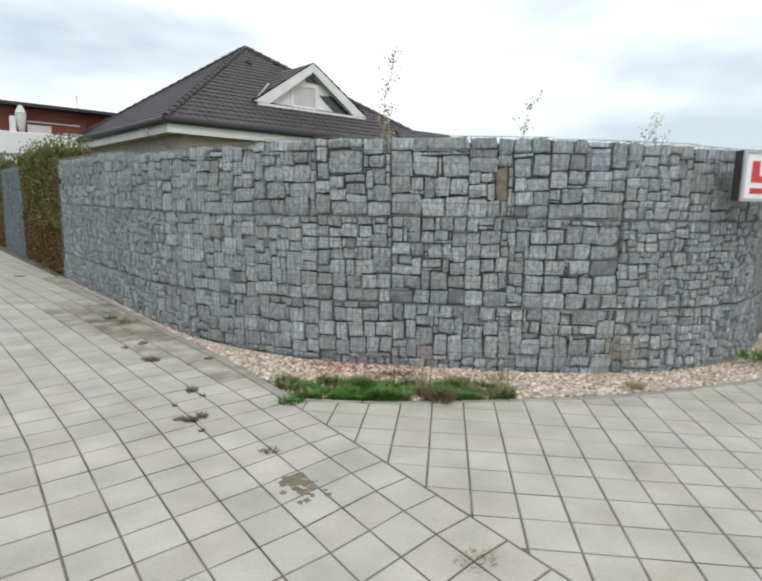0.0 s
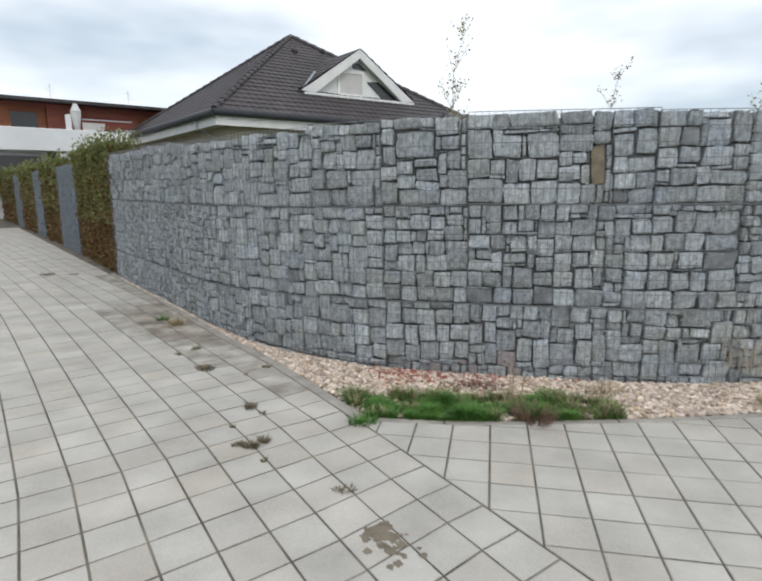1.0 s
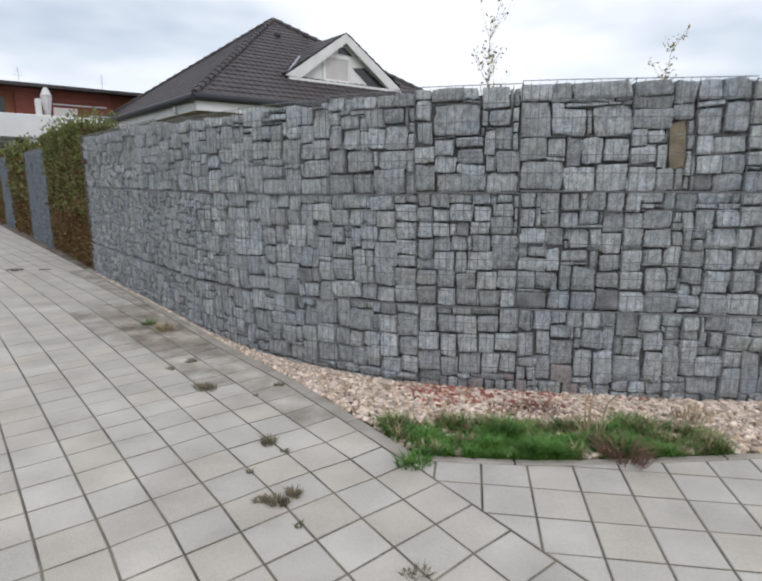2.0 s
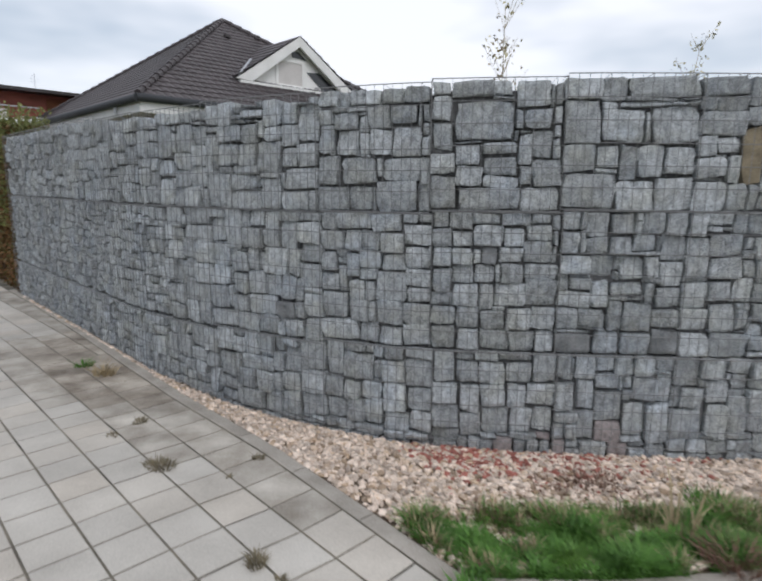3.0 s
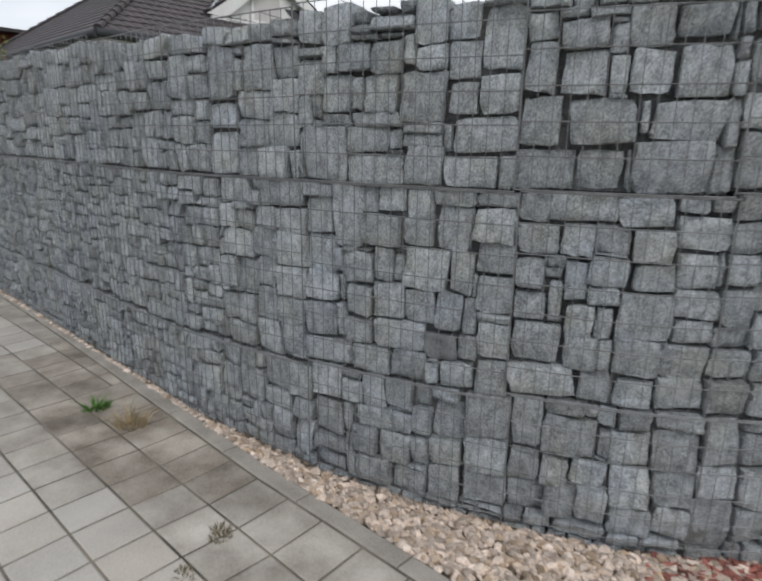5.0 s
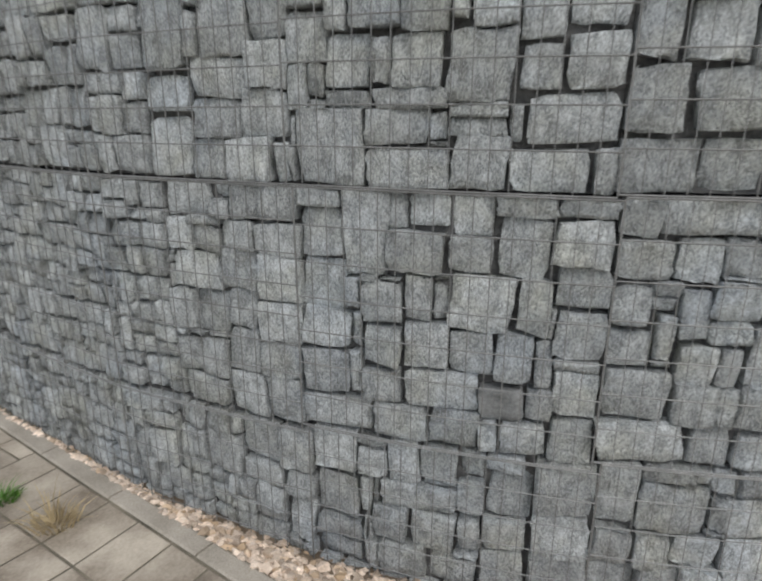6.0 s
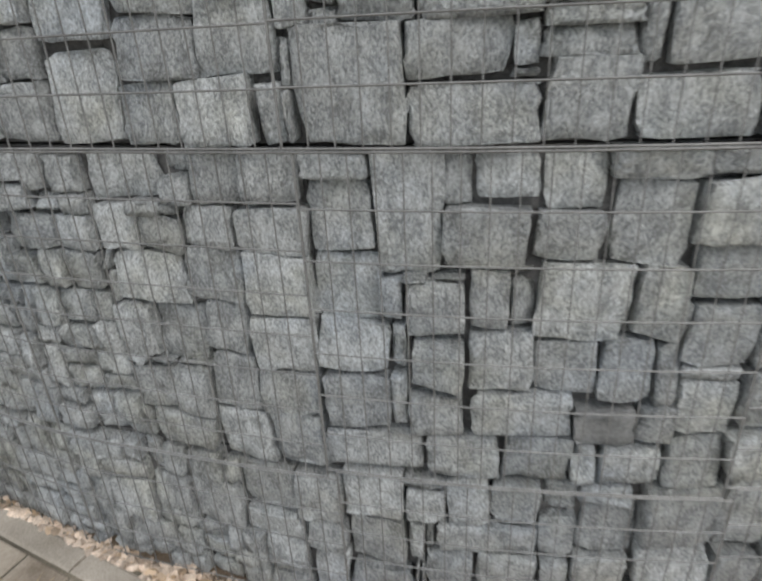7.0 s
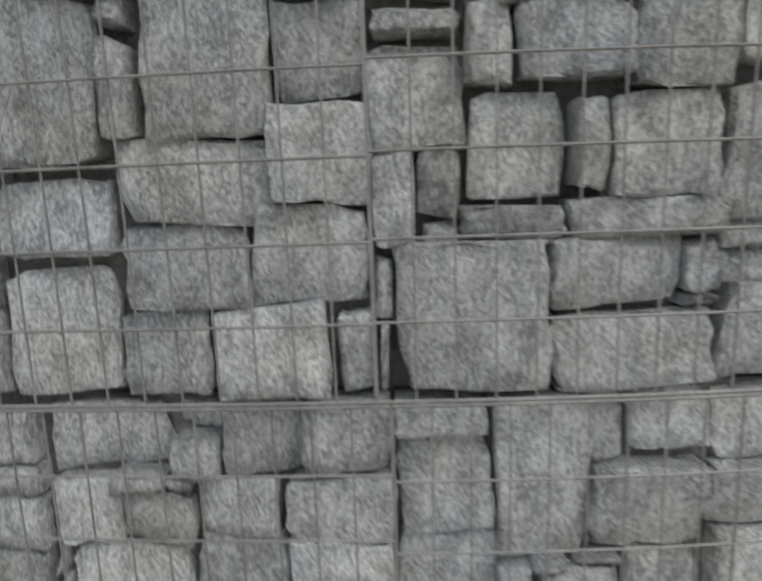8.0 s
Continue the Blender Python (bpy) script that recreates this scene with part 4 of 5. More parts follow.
def hedge(a0, a1, high, thick, n, seed, size):
    rng = random.Random(seed)
    x, y, th = on_line(FENCE, FENCE_END - (a0 + a1) / 2)
    ob = thing("hedge", "clipped hedge, brown in its dry face and green on top", "hedge", (x, y, 0), math.degrees(th), "hedges along the lane")
    half = (a1 - a0) / 2
    verts, faces = [], []
    nx, nz = max(4, int(half * 8)), 12
    for side in (0.09, thick - 0.09):
        for i in range(nx + 1):
            for j in range(nz + 1):
                u, v = -half + 0.06 + (2 * half - 0.12) * i / nx, high * 0.95 * j / nz
                verts.append((u, side + 0.06 * noise.noise((u * 4 + seed, v * 4, side * 9)), v))
    def ix(s, i, j):
        return s * (nx + 1) * (nz + 1) + i * (nz + 1) + j
    for i in range(nx):
        for j in range(nz):
            faces += [(ix(0, i, j), ix(0, i + 1, j), ix(0, i + 1, j + 1), ix(0, i, j + 1)), (ix(1, i, j), ix(1, i, j + 1), ix(1, i + 1, j + 1), ix(1, i + 1, j))]
        faces.append((ix(0, i, nz), ix(0, i + 1, nz), ix(1, i + 1, nz), ix(1, i, nz)))
    for j in range(nz):
        faces += [(ix(0, 0, j), ix(0, 0, j + 1), ix(1, 0, j + 1), ix(1, 0, j)), (ix(0, nx, j), ix(1, nx, j), ix(1, nx, j + 1), ix(0, nx, j + 1))]
    core = new("thicket", mesh("thicket", verts, faces, M_BARK, True))
    core.parent = ob
    core["label"] = "dense brown twigs inside"

    def on_face():
        u, v = rng.uniform(-half, half), high * rng.random() ** 0.9
        r = rng.random()
        wob = 0.07 * noise.noise((u * 3 + seed, v * 3, 1))
        if r < 0.7:
            return (u, 0.03 + wob + rng.uniform(0, 0.08), v), (0, -1, 0.1)
        if r < 0.85:
            e = rng.choice((-1, 1))
            return (e * (half - 0.04), rng.uniform(0, thick), v), (e, 0, 0.1)
        return (u, thick - 0.04, v), (0, 1, 0)

    def on_top():
        u = rng.uniform(-half, half)
        if rng.random() < 0.36:
            v = high * (1 - 0.62 * rng.random() ** 2.6)
            return (u, 0.02 + 0.07 * noise.noise((u * 3 + seed, v * 3, 1)) + rng.uniform(-0.03, 0.05), v), (0, -1, 0.3)
        return (u, rng.uniform(0.0, thick), high * rng.uniform(0.86, 1.0) + 0.10 * noise.noise((u * 4 + seed, 0, 2)) + (rng.random() ** 6) * 0.3), (0, -0.3, 1)
    v, f = leaves(rng, n, on_face, size)
    a = new("leaves", mesh("leaves", v, f, M_LEAF))
    a.parent = ob
    v, f = leaves(rng, int(n * 0.55), on_top, size * 1.1, 0.5)
    b = new("top_growth", mesh("top_growth", v, f, M_LEAFTOP))
    b.parent = ob
    b["label"] = "fresh green growth on top"
    tagged(a, kind="stuff"), tagged(b, kind="stuff")
    return ob


hedge(0.08, 3.5, 2.0, 0.55, 26000, 1, 0.042)
hedge(5.9, 8.75, 1.95, 0.55, 6000, 2, 0.07)
hedge(10.4, 13.85, 1.95, 0.55, 5000, 3, 0.08)
hedge(15.75, 20.5, 1.95, 0.55, 4000, 4, 0.09)


# ---------------------------------------------------------------- house behind the wall
def roof_tiles(bm, half, rise, low, high, run):
    """Courses of arched tiles over a triangular slope of a hipped roof: eave along x from 0 to 2 * half at y = 0."""
    pitch = rise / half
    k, course, wide = 0, 0.34, 0.30
    y = low
    while y < high:
        y2 = min(y + course * 0.8192, half)
        x0, x1 = max(y, 0.0), 2 * half - y
        n = max(1, round((x1 - x0) / wide))
        for i in range(n):
            u0, u1 = x0 + (x1 - x0) * i / n, x0 + (x1 - x0) * (i + 1) / n
            lowrow, lip, uprow = [], [], []
            for q in range(4):
                u = u0 + (u1 - u0) * q / 3
                arch = 0.03 * math.sin(math.pi * q / 3)
                uu = min(max(u, y2), 2 * half - y2)
                lowrow.append(bm.verts.new((u, y, y * pitch + 0.045 + arch)))
                lip.append(bm.verts.new((u, y + 0.01, y * pitch - 0.01)))
                uprow.append(bm.verts.new((uu, y2, y2 * pitch + 0.005 + arch)))
            for q in range(3):
                bm.faces.new((lowrow[q], lowrow[q + 1], uprow[q + 1], uprow[q]))
                bm.faces.new((lip[q], lip[q + 1], lowrow[q + 1], lowrow[q]))
        y += course * 0.8192
        k += 1


def bungalow():
    S, RISE = 13.1, 4.58
    H = S / 2
    ob = thing("house", "bungalow with dark tiled hipped roof and white gabled dormer", "house", (-7.78, 20.4, 0), 42.0)
    E = 4.02
    lift = Matrix.Translation((0, 0, E))
    for k in range(4):
        bm = bmesh.new()
        roof_tiles(bm, H, RISE, 0.0, H - 0.05, S)
        turn = Matrix.Translation((H, H, 0)) @ Matrix.Rotation(radians(90 * k), 4, "Z") @ Matrix.Translation((-H, -H, 0))
        bmesh.ops.transform(bm, matrix=lift @ turn, verts=bm.verts)
        me = bpy.data.meshes.new("roof_slope")
        bm.to_mesh(me)
        bm.free()
        me.materials.append(M_ROOF)
        r = new("roof_slope", me)
        r.parent = ob
        r["label"] = "slope of dark brown roof tiles"
    for cx, cy in ((0, 0), (S, 0), (S, S), (0, S)):
        p, q = Vector((cx, cy, E + 0.03)), Vector((H, H, E + RISE + 0.05))
        n = 24
        for i in range(n):
            bm = rod(bmesh.new(), p.lerp(q, i / n) + Vector((0, 0, 0.02)), p.lerp(q, (i + 1.12) / n), 0.115, 0.09, 8)
            part("hip_tile", bm, M_ROOF, ob)
    bm = bmesh.new()
    box(bm, 0.75, S - 0.75, 0.75, S - 0.75, 0, E - 0.15)
    part("wall", bm, M_RENDER, ob, "beige rendered wall")
    bm = bmesh.new()
    box(bm, 0.12, S - 0.12, 0.12, S - 0.12, E - 0.42, E - 0.36)
    part("soffit", bm, M_RENDER, ob, "beige boarded soffit under the eaves")
    for k in range(4):
        turn = Matrix.Translation((H, H, 0)) @ Matrix.Rotation(radians(90 * k), 4, "Z") @ Matrix.Translation((-H, -H, 0))
        bm = bmesh.new()
        box(bm, 0.08, S - 0.08, 0.06, 0.11, E - 0.50, E - 0.10)
        bmesh.ops.transform(bm, matrix=turn, verts=bm.verts)
        part("fascia", bm, M_WHITE, ob, "white fascia board")
        bm = bmesh.new()
        rod(bm, (-0.08, -0.03, E - 0.07), (S + 0.08, -0.05, E - 0.09), 0.125, None, 12)
        bmesh.ops.transform(bm, matrix=turn, verts=bm.verts)
        part("gutter", bm, M_GUTTER, ob, "dark metal gutter")
    bm = bmesh.new()
    rod(bm, (-0.03, 1.9, E - 0.1), (-0.03, 1.9, E - 0.42), 0.05, None, 8)
    rod(bm, (-0.03, 1.9, E - 0.40), (0.72, 1.55, E - 0.95), 0.035, None, 8)
    part("downpipe", bm, M_ALU, ob, "grey downpipe slanting under the eaves")
    # dormer
    g, xl, xr, xp, zf, zp = 1.7, 4.34, 10.15, 7.2, E + 1.26, E + 3.13
    back = (zp - E) / (RISE / H)
    for sx, name in ((xl, "dormer_slope"), (xr, "dormer_slope")):
        bm = bmesh.new()
        rows = 8
        for i in range(rows):
            f0, f1 = i / rows, (i + 1) / rows
            def edge(f, up):
                x, z = sx + (xp - sx) * f, zf + (zp - zf) * f
                yb = (z - E) / (RISE / H)
                return (x, g - 0.22, z + up), (x, max(yb, g + 0.02) + 0.1, z + up)
            a, b = edge(f0, 0.13)
            c, d = edge(f1, 0.09)
            va = [bm.verts.new(v) for v in (a, b, d, c)]
            bm.faces.new(va)
            lo = [bm.verts.new((v[0], v[1], v[2] - 0.07)) for v in (a, b)]
            bm.faces.new((lo[0], lo[1], va[1], va[0]))
        part(name, bm, M_ROOF, ob, "dark tiled dormer slope")
        bm = bmesh.new()
        d = 1 if sx == xl else -1
        outer = [(sx - d * 0.05, zf - 0.02), (xp, zp + 0.06), (xp, zp - 0.32), (sx + d * 0.62, zf - 0.06)]
        prism(bm, outer if d > 0 else outer[::-1], g - 0.2, g - 0.1)
        part("barge_board", bm, M_WHITE, ob, "white barge board")
    bm = bmesh.new()
    prism(bm, [(xl + 0.3, zf - 0.08), (xr - 0.3, zf - 0.08), (xp, zp - 0.05)], g + 0.1, g + 0.2)
    part("dormer_wall", bm, M_WHITE, ob, "pale dormer gable wall")
    bm = bmesh.new()
    box(bm, xl + 0.1, xr + 0.1, g - 0.2, g + 0.1, zf - 0.16, zf - 0.06, 0.01)
    part("dormer_sill", bm, M_WHITE, ob, "white sill across the gable")
    bm = bmesh.new()
    prism(bm, [(8.55, zf + 0.02), (9.45, zf + 0.02), (8.35, zf + 0.72), (7.72, zf + 0.66)], g + 0.06, g + 0.13)
    part("dormer_glazing", bm, M_GLASS, ob, "dark slanting pane under the barge board")
    bm = bmesh.new()
    prism(bm, [(7.0, zf + 1.16), (7.72, zf + 1.12), (7.3, zf + 1.39), (6.98, zf + 1.39)], g + 0.06, g + 0.13)
    part("dormer_glazing", bm, M_GLASS, ob, "dark slanting pane under the barge board")
    win = part("window", box(bmesh.new(), 6.25, 7.5, g + 0.06, g + 0.12, zf + 0.02, zf + 0.98), M_BLIND, ob, "window with lowered pale blind")
    for x0, x1, z0, z1 in ((6.18, 6.30, zf - 0.02, zf + 1.04), (7.45, 7.57, zf - 0.02, zf + 1.04), (6.30, 7.45, zf + 0.92, zf + 1.04), (6.30, 7.45, zf - 0.02, zf + 0.08)):
        part("window_frame", box(bmesh.new(), x0, x1, g + 0.03, g + 0.1, z0, z1, 0.01), M_WHITE, win, "white window frame")
    bm = bmesh.new()
    rod(bm, (xl + 0.05, g - 0.1, zf + 0.05), (xl + 1.0, g + 0.5, zf + 0.9), 0.05, None, 6)
    part("valley_flashing", bm, M_ALU, ob, "pale metal flashing")
    for x, y in ((5.9, 5.0), (7.6, 5.4)):
        bm = bmesh.new()
        z = E + y * RISE / H
        box(bm, x - 0.12, x + 0.12, y - 0.15, y + 0.15, z, z + 0.16, 0.03)
        part("roof_vent", bm, M_DARK, ob, "small dark roof vent")
    bm = bmesh.new()
    prism(bm, [(-0.9, E - 0.2), (0.9, E - 0.2), (0.0, E + 0.75)], 0, 3.4)
    bmesh.ops.transform(bm, matrix=Matrix.Translation((S + 0.95, 0.5, 0)) @ Matrix.Rotation(radians(90), 4, "Z"), verts=bm.verts)
    part("porch_roof", bm, M_ROOF, ob, "small dark gabled porch roof")
    bm = bmesh.new()
    prism(bm, [(-0.8, E - 0.25), (0.8, E - 0.25), (0.0, E + 0.60)], -0.08, -0.01)
    bmesh.ops.transform(bm, matrix=Matrix.Translation((S + 0.95, 0.5, 0)) @ Matrix.Rotation(radians(90), 4, "Z"), verts=bm.verts)
    part("porch_gable", bm, M_WHITE, ob, "white porch gable")
    # the eastern half of the house is the longer one
    for piece in ob.children:
        if not piece.name.startswith(("dormer", "window", "barge", "valley", "roof_vent")):
            for v in piece.data.vertices:
                if v.co.x > H:
                    v.co.x = H + (v.co.x - H) * 1.14
    return ob


bungalow()


# ---------------------------------------------------------------- terrace house across the lane
def terrace_house():
    ob = thing("terrace_house", "white flat-roofed house with red-brown clad upper storey", "house", (-19.3, 25.3, 0), 45.0)
    def slab(name, x0, x1, y0, y1, z0, z1, mat, label="", bevel=0.0, parent=ob):
        return part(name, box(bmesh.new(), x0, x1, y0, y1, z0, z1, bevel), mat, parent, label)
    slab("wall", -16, 1.6, 0.9, 9, 0, 3.1, M_WHITEWALL, "set-back white ground floor wall")
    slab("wall", 3.4, 18, 0.3, 9, 0, 3.1, M_WHITEWALL, "white rendered wall")
    slab("pier", 2.0, 3.4, 0.0, 9, 0, 3.1, M_WHITEWALL, "white wall pier")
    slab("parapet", -16, 18, -0.15, 0.25, 3.1, 4.12, M_WHITEWALL, "white balcony parapet", 0.02)
    slab("terrace_floor", -16, 18, 0.25, 9, 3.1, 3.4, M_ALU)
    slab("upper_storey", -16, 1.9, 1.9, 9, 3.4, 5.45, M_ORANGE, "orange-brown clad upper storey")
    slab("upper_storey", 1.9, 6.2, 1.6, 9, 3.4, 5.45, M_REDWOOD, "red-brown clad upper storey")
    slab("upper_storey", 6.2, 18, 1.9, 9, 3.4, 5.45, M_ORANGE, "orange-brown clad upper storey")
    slab("roof", -16.4, 18.4, 0.9, 9.4, 5.45, 5.62, M_DARK, "flat roof with a thin dark edge", 0.02)
    slab("cladding_board", -16, 18, 1.55, 1.58, 5.28, 5.44, M_REDWOOD)
    for x0, x1 in ((-5.0, -3.2), (-2.8, -0.9), (-0.6, 1.3)):
        w = slab("window", x0, x1, 0.82, 0.88, 1.2, 2.9, M_GLASS, "dark ground floor window")
        for a0, a1, c0, c1 in ((x0 - 0.08, x0, 1.12, 2.98), (x1, x1 + 0.08, 1.12, 2.98), (x0, x1, 2.9, 2.98), (x0, x1, 1.12, 1.2)):
            slab("window_frame", a0, a1, 0.78, 0.9, c0, c1, M_ALU, "", 0.0, w)
    for x0, x1 in ((0.4, 1.5), (-2.4, -1.0)):
        w = slab("upper_window", x0, x1, 1.82, 1.88, 3.7, 5.0, M_GLASS, "dark upper window")
        slab("window_frame", x0 - 0.06, x1 + 0.06, 1.84, 1.9, 5.0, 5.08, M_REDWOOD, "", 0.0, w)
    slab("canopy", -3.5, 1.0, -0.6, 0.9, 1.72, 1.86, M_WHITE, "thin white canopy", 0.02)
    slab("door", -0.4, 0.6, 0.8, 0.9, 0, 1.7, M_DARK, "dark entrance door")
    slab("glass_rail", 3.1, 4.1, 0.0, 0.03, 4.12, 4.5, M_BLIND, "pale glass rail")
    slab("rail_bar", 3.1, 5.4, 0.0, 0.05, 4.62, 4.67, M_ALU, "pale metal rail bar")
    slab("rail_bar", 4.6, 6.0, 0.0, 0.05, 4.18, 4.24, M_ALU, "pale metal rail bar")
    slab("flue", 2.42, 2.66, 0.1, 0.34, 4.0, 4.85, M_WHITE, "white flue pipe", 0.04)
    for x, z in ((2.4, 1.0), (6.2, 1.05)):
        bm = bmesh.new()
        rod(bm, (x, 3, 5.6), (x, 3, 5.6 + z), 0.012, None, 6)
        for k in range(3):
            rod(bm, (x - 0.25 + 0.06 * k, 3, 6.2 + 0.15 * k), (x + 0.25 - 0.06 * k, 3, 6.2 + 0.15 * k), 0.006, None, 5)
        part("antenna", bm, M_ALU, ob, "thin roof antenna")
    return ob


terrace_house()


def closed_parasol(x, y, z):
    ob = thing("parasol", "closed white parasol standing on the terrace", "parasol", (x, y, z), 45.0)
    part("pole", rod(bmesh.new(), (0, 0, 0), (0, 0, 2.0), 0.04, None, 8), M_ALU, ob)
    bm = bmesh.new()
    for k in range(8):
        a = k * math.pi / 4
        rod(bm, (0.07 * math.cos(a), 0.07 * math.sin(a), 0.75), (0.15 * math.cos(a), 0.15 * math.sin(a), 1.65), 0.05, 0.10, 6)
        rod(bm, (0.15 * math.cos(a), 0.15 * math.sin(a), 1.65), (0, 0, 2.0), 0.10, 0.09, 6)
    part("canopy", bm, M_CLOTH, ob, "folded white canopy")
    part("base", box(bmesh.new(), -0.25, 0.25, -0.25, 0.25, 0, 0.08, 0.02), M_ALU, ob)


closed_parasol(-19.3 + 3.0 * 0.7071 - 0.7 * 0.7071, 25.3 + 3.0 * 0.7071 + 0.7 * 0.7071, 3.4)


# ---------------------------------------------------------------- saplings behind the wall
def sapling(x, y, high, seed, spread, leaf_n, base=0.0, leafy=M_AUTUMN, label="thin sapling with sparse yellowing leaves behind the wall"):
    rng = random.Random(seed)
    ob = thing("sapling", label, "sapling", (x, y, base), 0, "saplings behind the wall")
    bm = bmesh.new()
    tips, nodes = [], []
    p = Vector((0, 0, 0))
    n = 9
    rings = []
    for i in range(n + 1):
        r = 0.006 * (1 - i / (n + 1)) + 0.0012
        rings.append([bm.verts.new(p + Vector((r * math.cos(k * 1.2566), r * math.sin(k * 1.2566), 0))) for k in range(5)])
        if i:
            nodes.append(p.copy())
            for k in range(5):
                bm.faces.new((rings[-2][k], rings[-2][(k + 1) % 5], rings[-1][(k + 1) % 5], rings[-1][k]))
        p = p + Vector((rng.gauss(0, 0.03), rng.gauss(0, 0.03), high / n))
    bm.faces.new(rings[-1])
    part("trunk", bm, M_TWIG, ob)
    bm = bmesh.new()
    for i, q in enumerate(nodes[2:]):
        for _ in range(6):
            a = rng.uniform(0, 2 * math.pi)
            L = spread * rng.uniform(0.4, 1.0) * (1.1 - i / n)
            t = q + Vector((math.cos(a) * L * 0.6, math.sin(a) * L * 0.6, L))
            rod(bm, q, t, 0.0018, 0.0009, 4)
            tips += [q.lerp(t, f) for f in (0.4, 0.6, 0.8, 1.0)]
    part("twig_growth", bm, M_TWIG, ob)["kind"] = "stuff"
    v, f = leaves(rng, leaf_n, lambda: (rng.choice(tips) + Vector((rng.gauss(0, 0.02), rng.gauss(0, 0.02), rng.gauss(0, 0.02))), (0, 0, 0.2)), 0.030)
    part_ob = new("leaves", mesh("leaves", v, f, leafy))
    part_ob.parent = ob
    return ob


sapling(0.02, 5.75, 2.58, 11, 0.5, 230)
sapling(0.12, 5.8, 2.15, 16, 0.55, 200, leafy=M_STRAW)
sapling(1.50, 6.1, 2.28, 12, 0.36, 300)
sapling(2.75, 6.2, 1.98, 13, 0.5, 240)
sapling(2.95, 6.3, 2.15, 14, 0.46, 200)
sapling(1.15, 6.0, 1.72, 15, 0.25, 60)


# ---------------------------------------------------------------- sign at the bend of the wall
def light_box_sign():
    ob = thing("sign", "white and red box sign in an aluminium frame on the wall", "sign", (3.19, 4.915, 1.375), 12.0)
    ob.scale = (1.0, 1.0, 0.88)
    part("casing", box(bmesh.new(), -0.355, 0.455, -0.15, -0.06, 0.005, 0.455, 0.006), M_DARK, ob, "dark sign casing")
    part("panel", box(bmesh.new(), -0.33, 0.43, -0.158, -0.151, 0.03, 0.43), M_SIGN, ob, "white sign panel")
    for x0, x1, z0, z1 in ((-0.36, -0.33, 0, 0.46), (0.43, 0.46, 0, 0.46), (-0.33, 0.43, 0.43, 0.46), (-0.33, 0.43, 0, 0.03)):
        part("frame", box(bmesh.new(), x0, x1, -0.172, -0.151, z0, z1, 0.003), M_ALU, ob, "aluminium frame")
    for x0, x1, z0, z1 in ((-0.27, -0.20, 0.17, 0.36), (-0.20, -0.12, 0.17, 0.23), (-0.06, 0.02, 0.17, 0.36), (0.08, 0.16, 0.17, 0.36), (0.22, 0.38, 0.17, 0.36), (-0.27, 0.38, 0.07, 0.12)):
        part("lettering", box(bmesh.new(), x0, x1, -0.162, -0.1585, z0, z1), M_RED, ob, "red bar of lettering")


light_box_sign()

# ---------------------------------------------------------------- gravel, grass and weeds
def pebbles(n, place, smallest, largest, mat, name, label, seed):
    """Angular chippings, each a bent twelve-cornered lump."""
    rng = np.random.default_rng(seed)
    g = (1 + 5 ** 0.5) / 2
    unit = np.array([(-1, g, 0), (1, g, 0), (-1, -g, 0), (1, -g, 0), (0, -1, g), (0, 1, g), (0, -1, -g), (0, 1, -g), (g, 0, -1), (g, 0, 1), (-g, 0, -1), (-g, 0, 1)]) / 1.9
    tri = np.array([(0, 11, 5), (0, 5, 1), (0, 1, 7), (0, 7, 10), (0, 10, 11), (1, 5, 9), (5, 11, 4), (11, 10, 2), (10, 7, 6), (7, 1, 8),
                    (3, 9, 4), (3, 4, 2), (3, 2, 6), (3, 6, 8), (3, 8, 9), (4, 9, 5), (2, 4, 11), (6, 2, 10), (8, 6, 7), (9, 8, 1)])
    V, F = [], []
    for i in range(n):
        x, y, z = place(rng)
        size = rng.uniform(smallest, largest) / 2
        c = unit * rng.uniform(0.5, 1.35, (12, 3)) * size * np.array((1.25, 0.95, 0.75))
        q = Euler(rng.uniform(-0.5, 0.5, 2).tolist() + [rng.uniform(0, 6.28)]).to_matrix()
        V.append(c @ np.array(q).T + np.array((x, y, z + size * 0.35)))
        F.append(tri + 12 * i)
    V, F = np.vstack(V), np.vstack(F)
    me = bpy.data.meshes.new(name)
    me.from_pydata(V.tolist(), [], F.tolist())
    me.materials.append(mat)
    return tagged(new(name, me), label, "gravel", kind="stuff")


def gravel_spot(rng):
    a = rng.uniform(0.3, 11.5)
    x, y, z, e = bed_at(a, 0)
    while rng.uniform(0, 1.1) > e + 0.1:
        a = rng.uniform(0.3, 11.5)
        x, y, z, e = bed_at(a, 0)
    x, y, z, e = bed_at(a, rng.uniform(0, 0.97))
    return x, y, z + rng.uniform(0, 0.012)


def red_spot(rng):
    a, f = (rng.normal(6.27, 0.12) if rng.random() < 0.5 else rng.normal(6.8, 0.28)), abs(rng.normal(0.06, 0.16))
    x, y, z, e = bed_at(a, min(f, 0.6))
    return x, y, z + 0.012


pebbles(21000, gravel_spot, 0.017, 0.046, M_GRAVEL, "gravel", "pale pink and beige stone chippings along the wall foot", 5)
pebbles(760, red_spot, 0.014, 0.038, M_REDGRAVEL, "red_gravel", "brick-red chippings scattered over the pale gravel", 6)


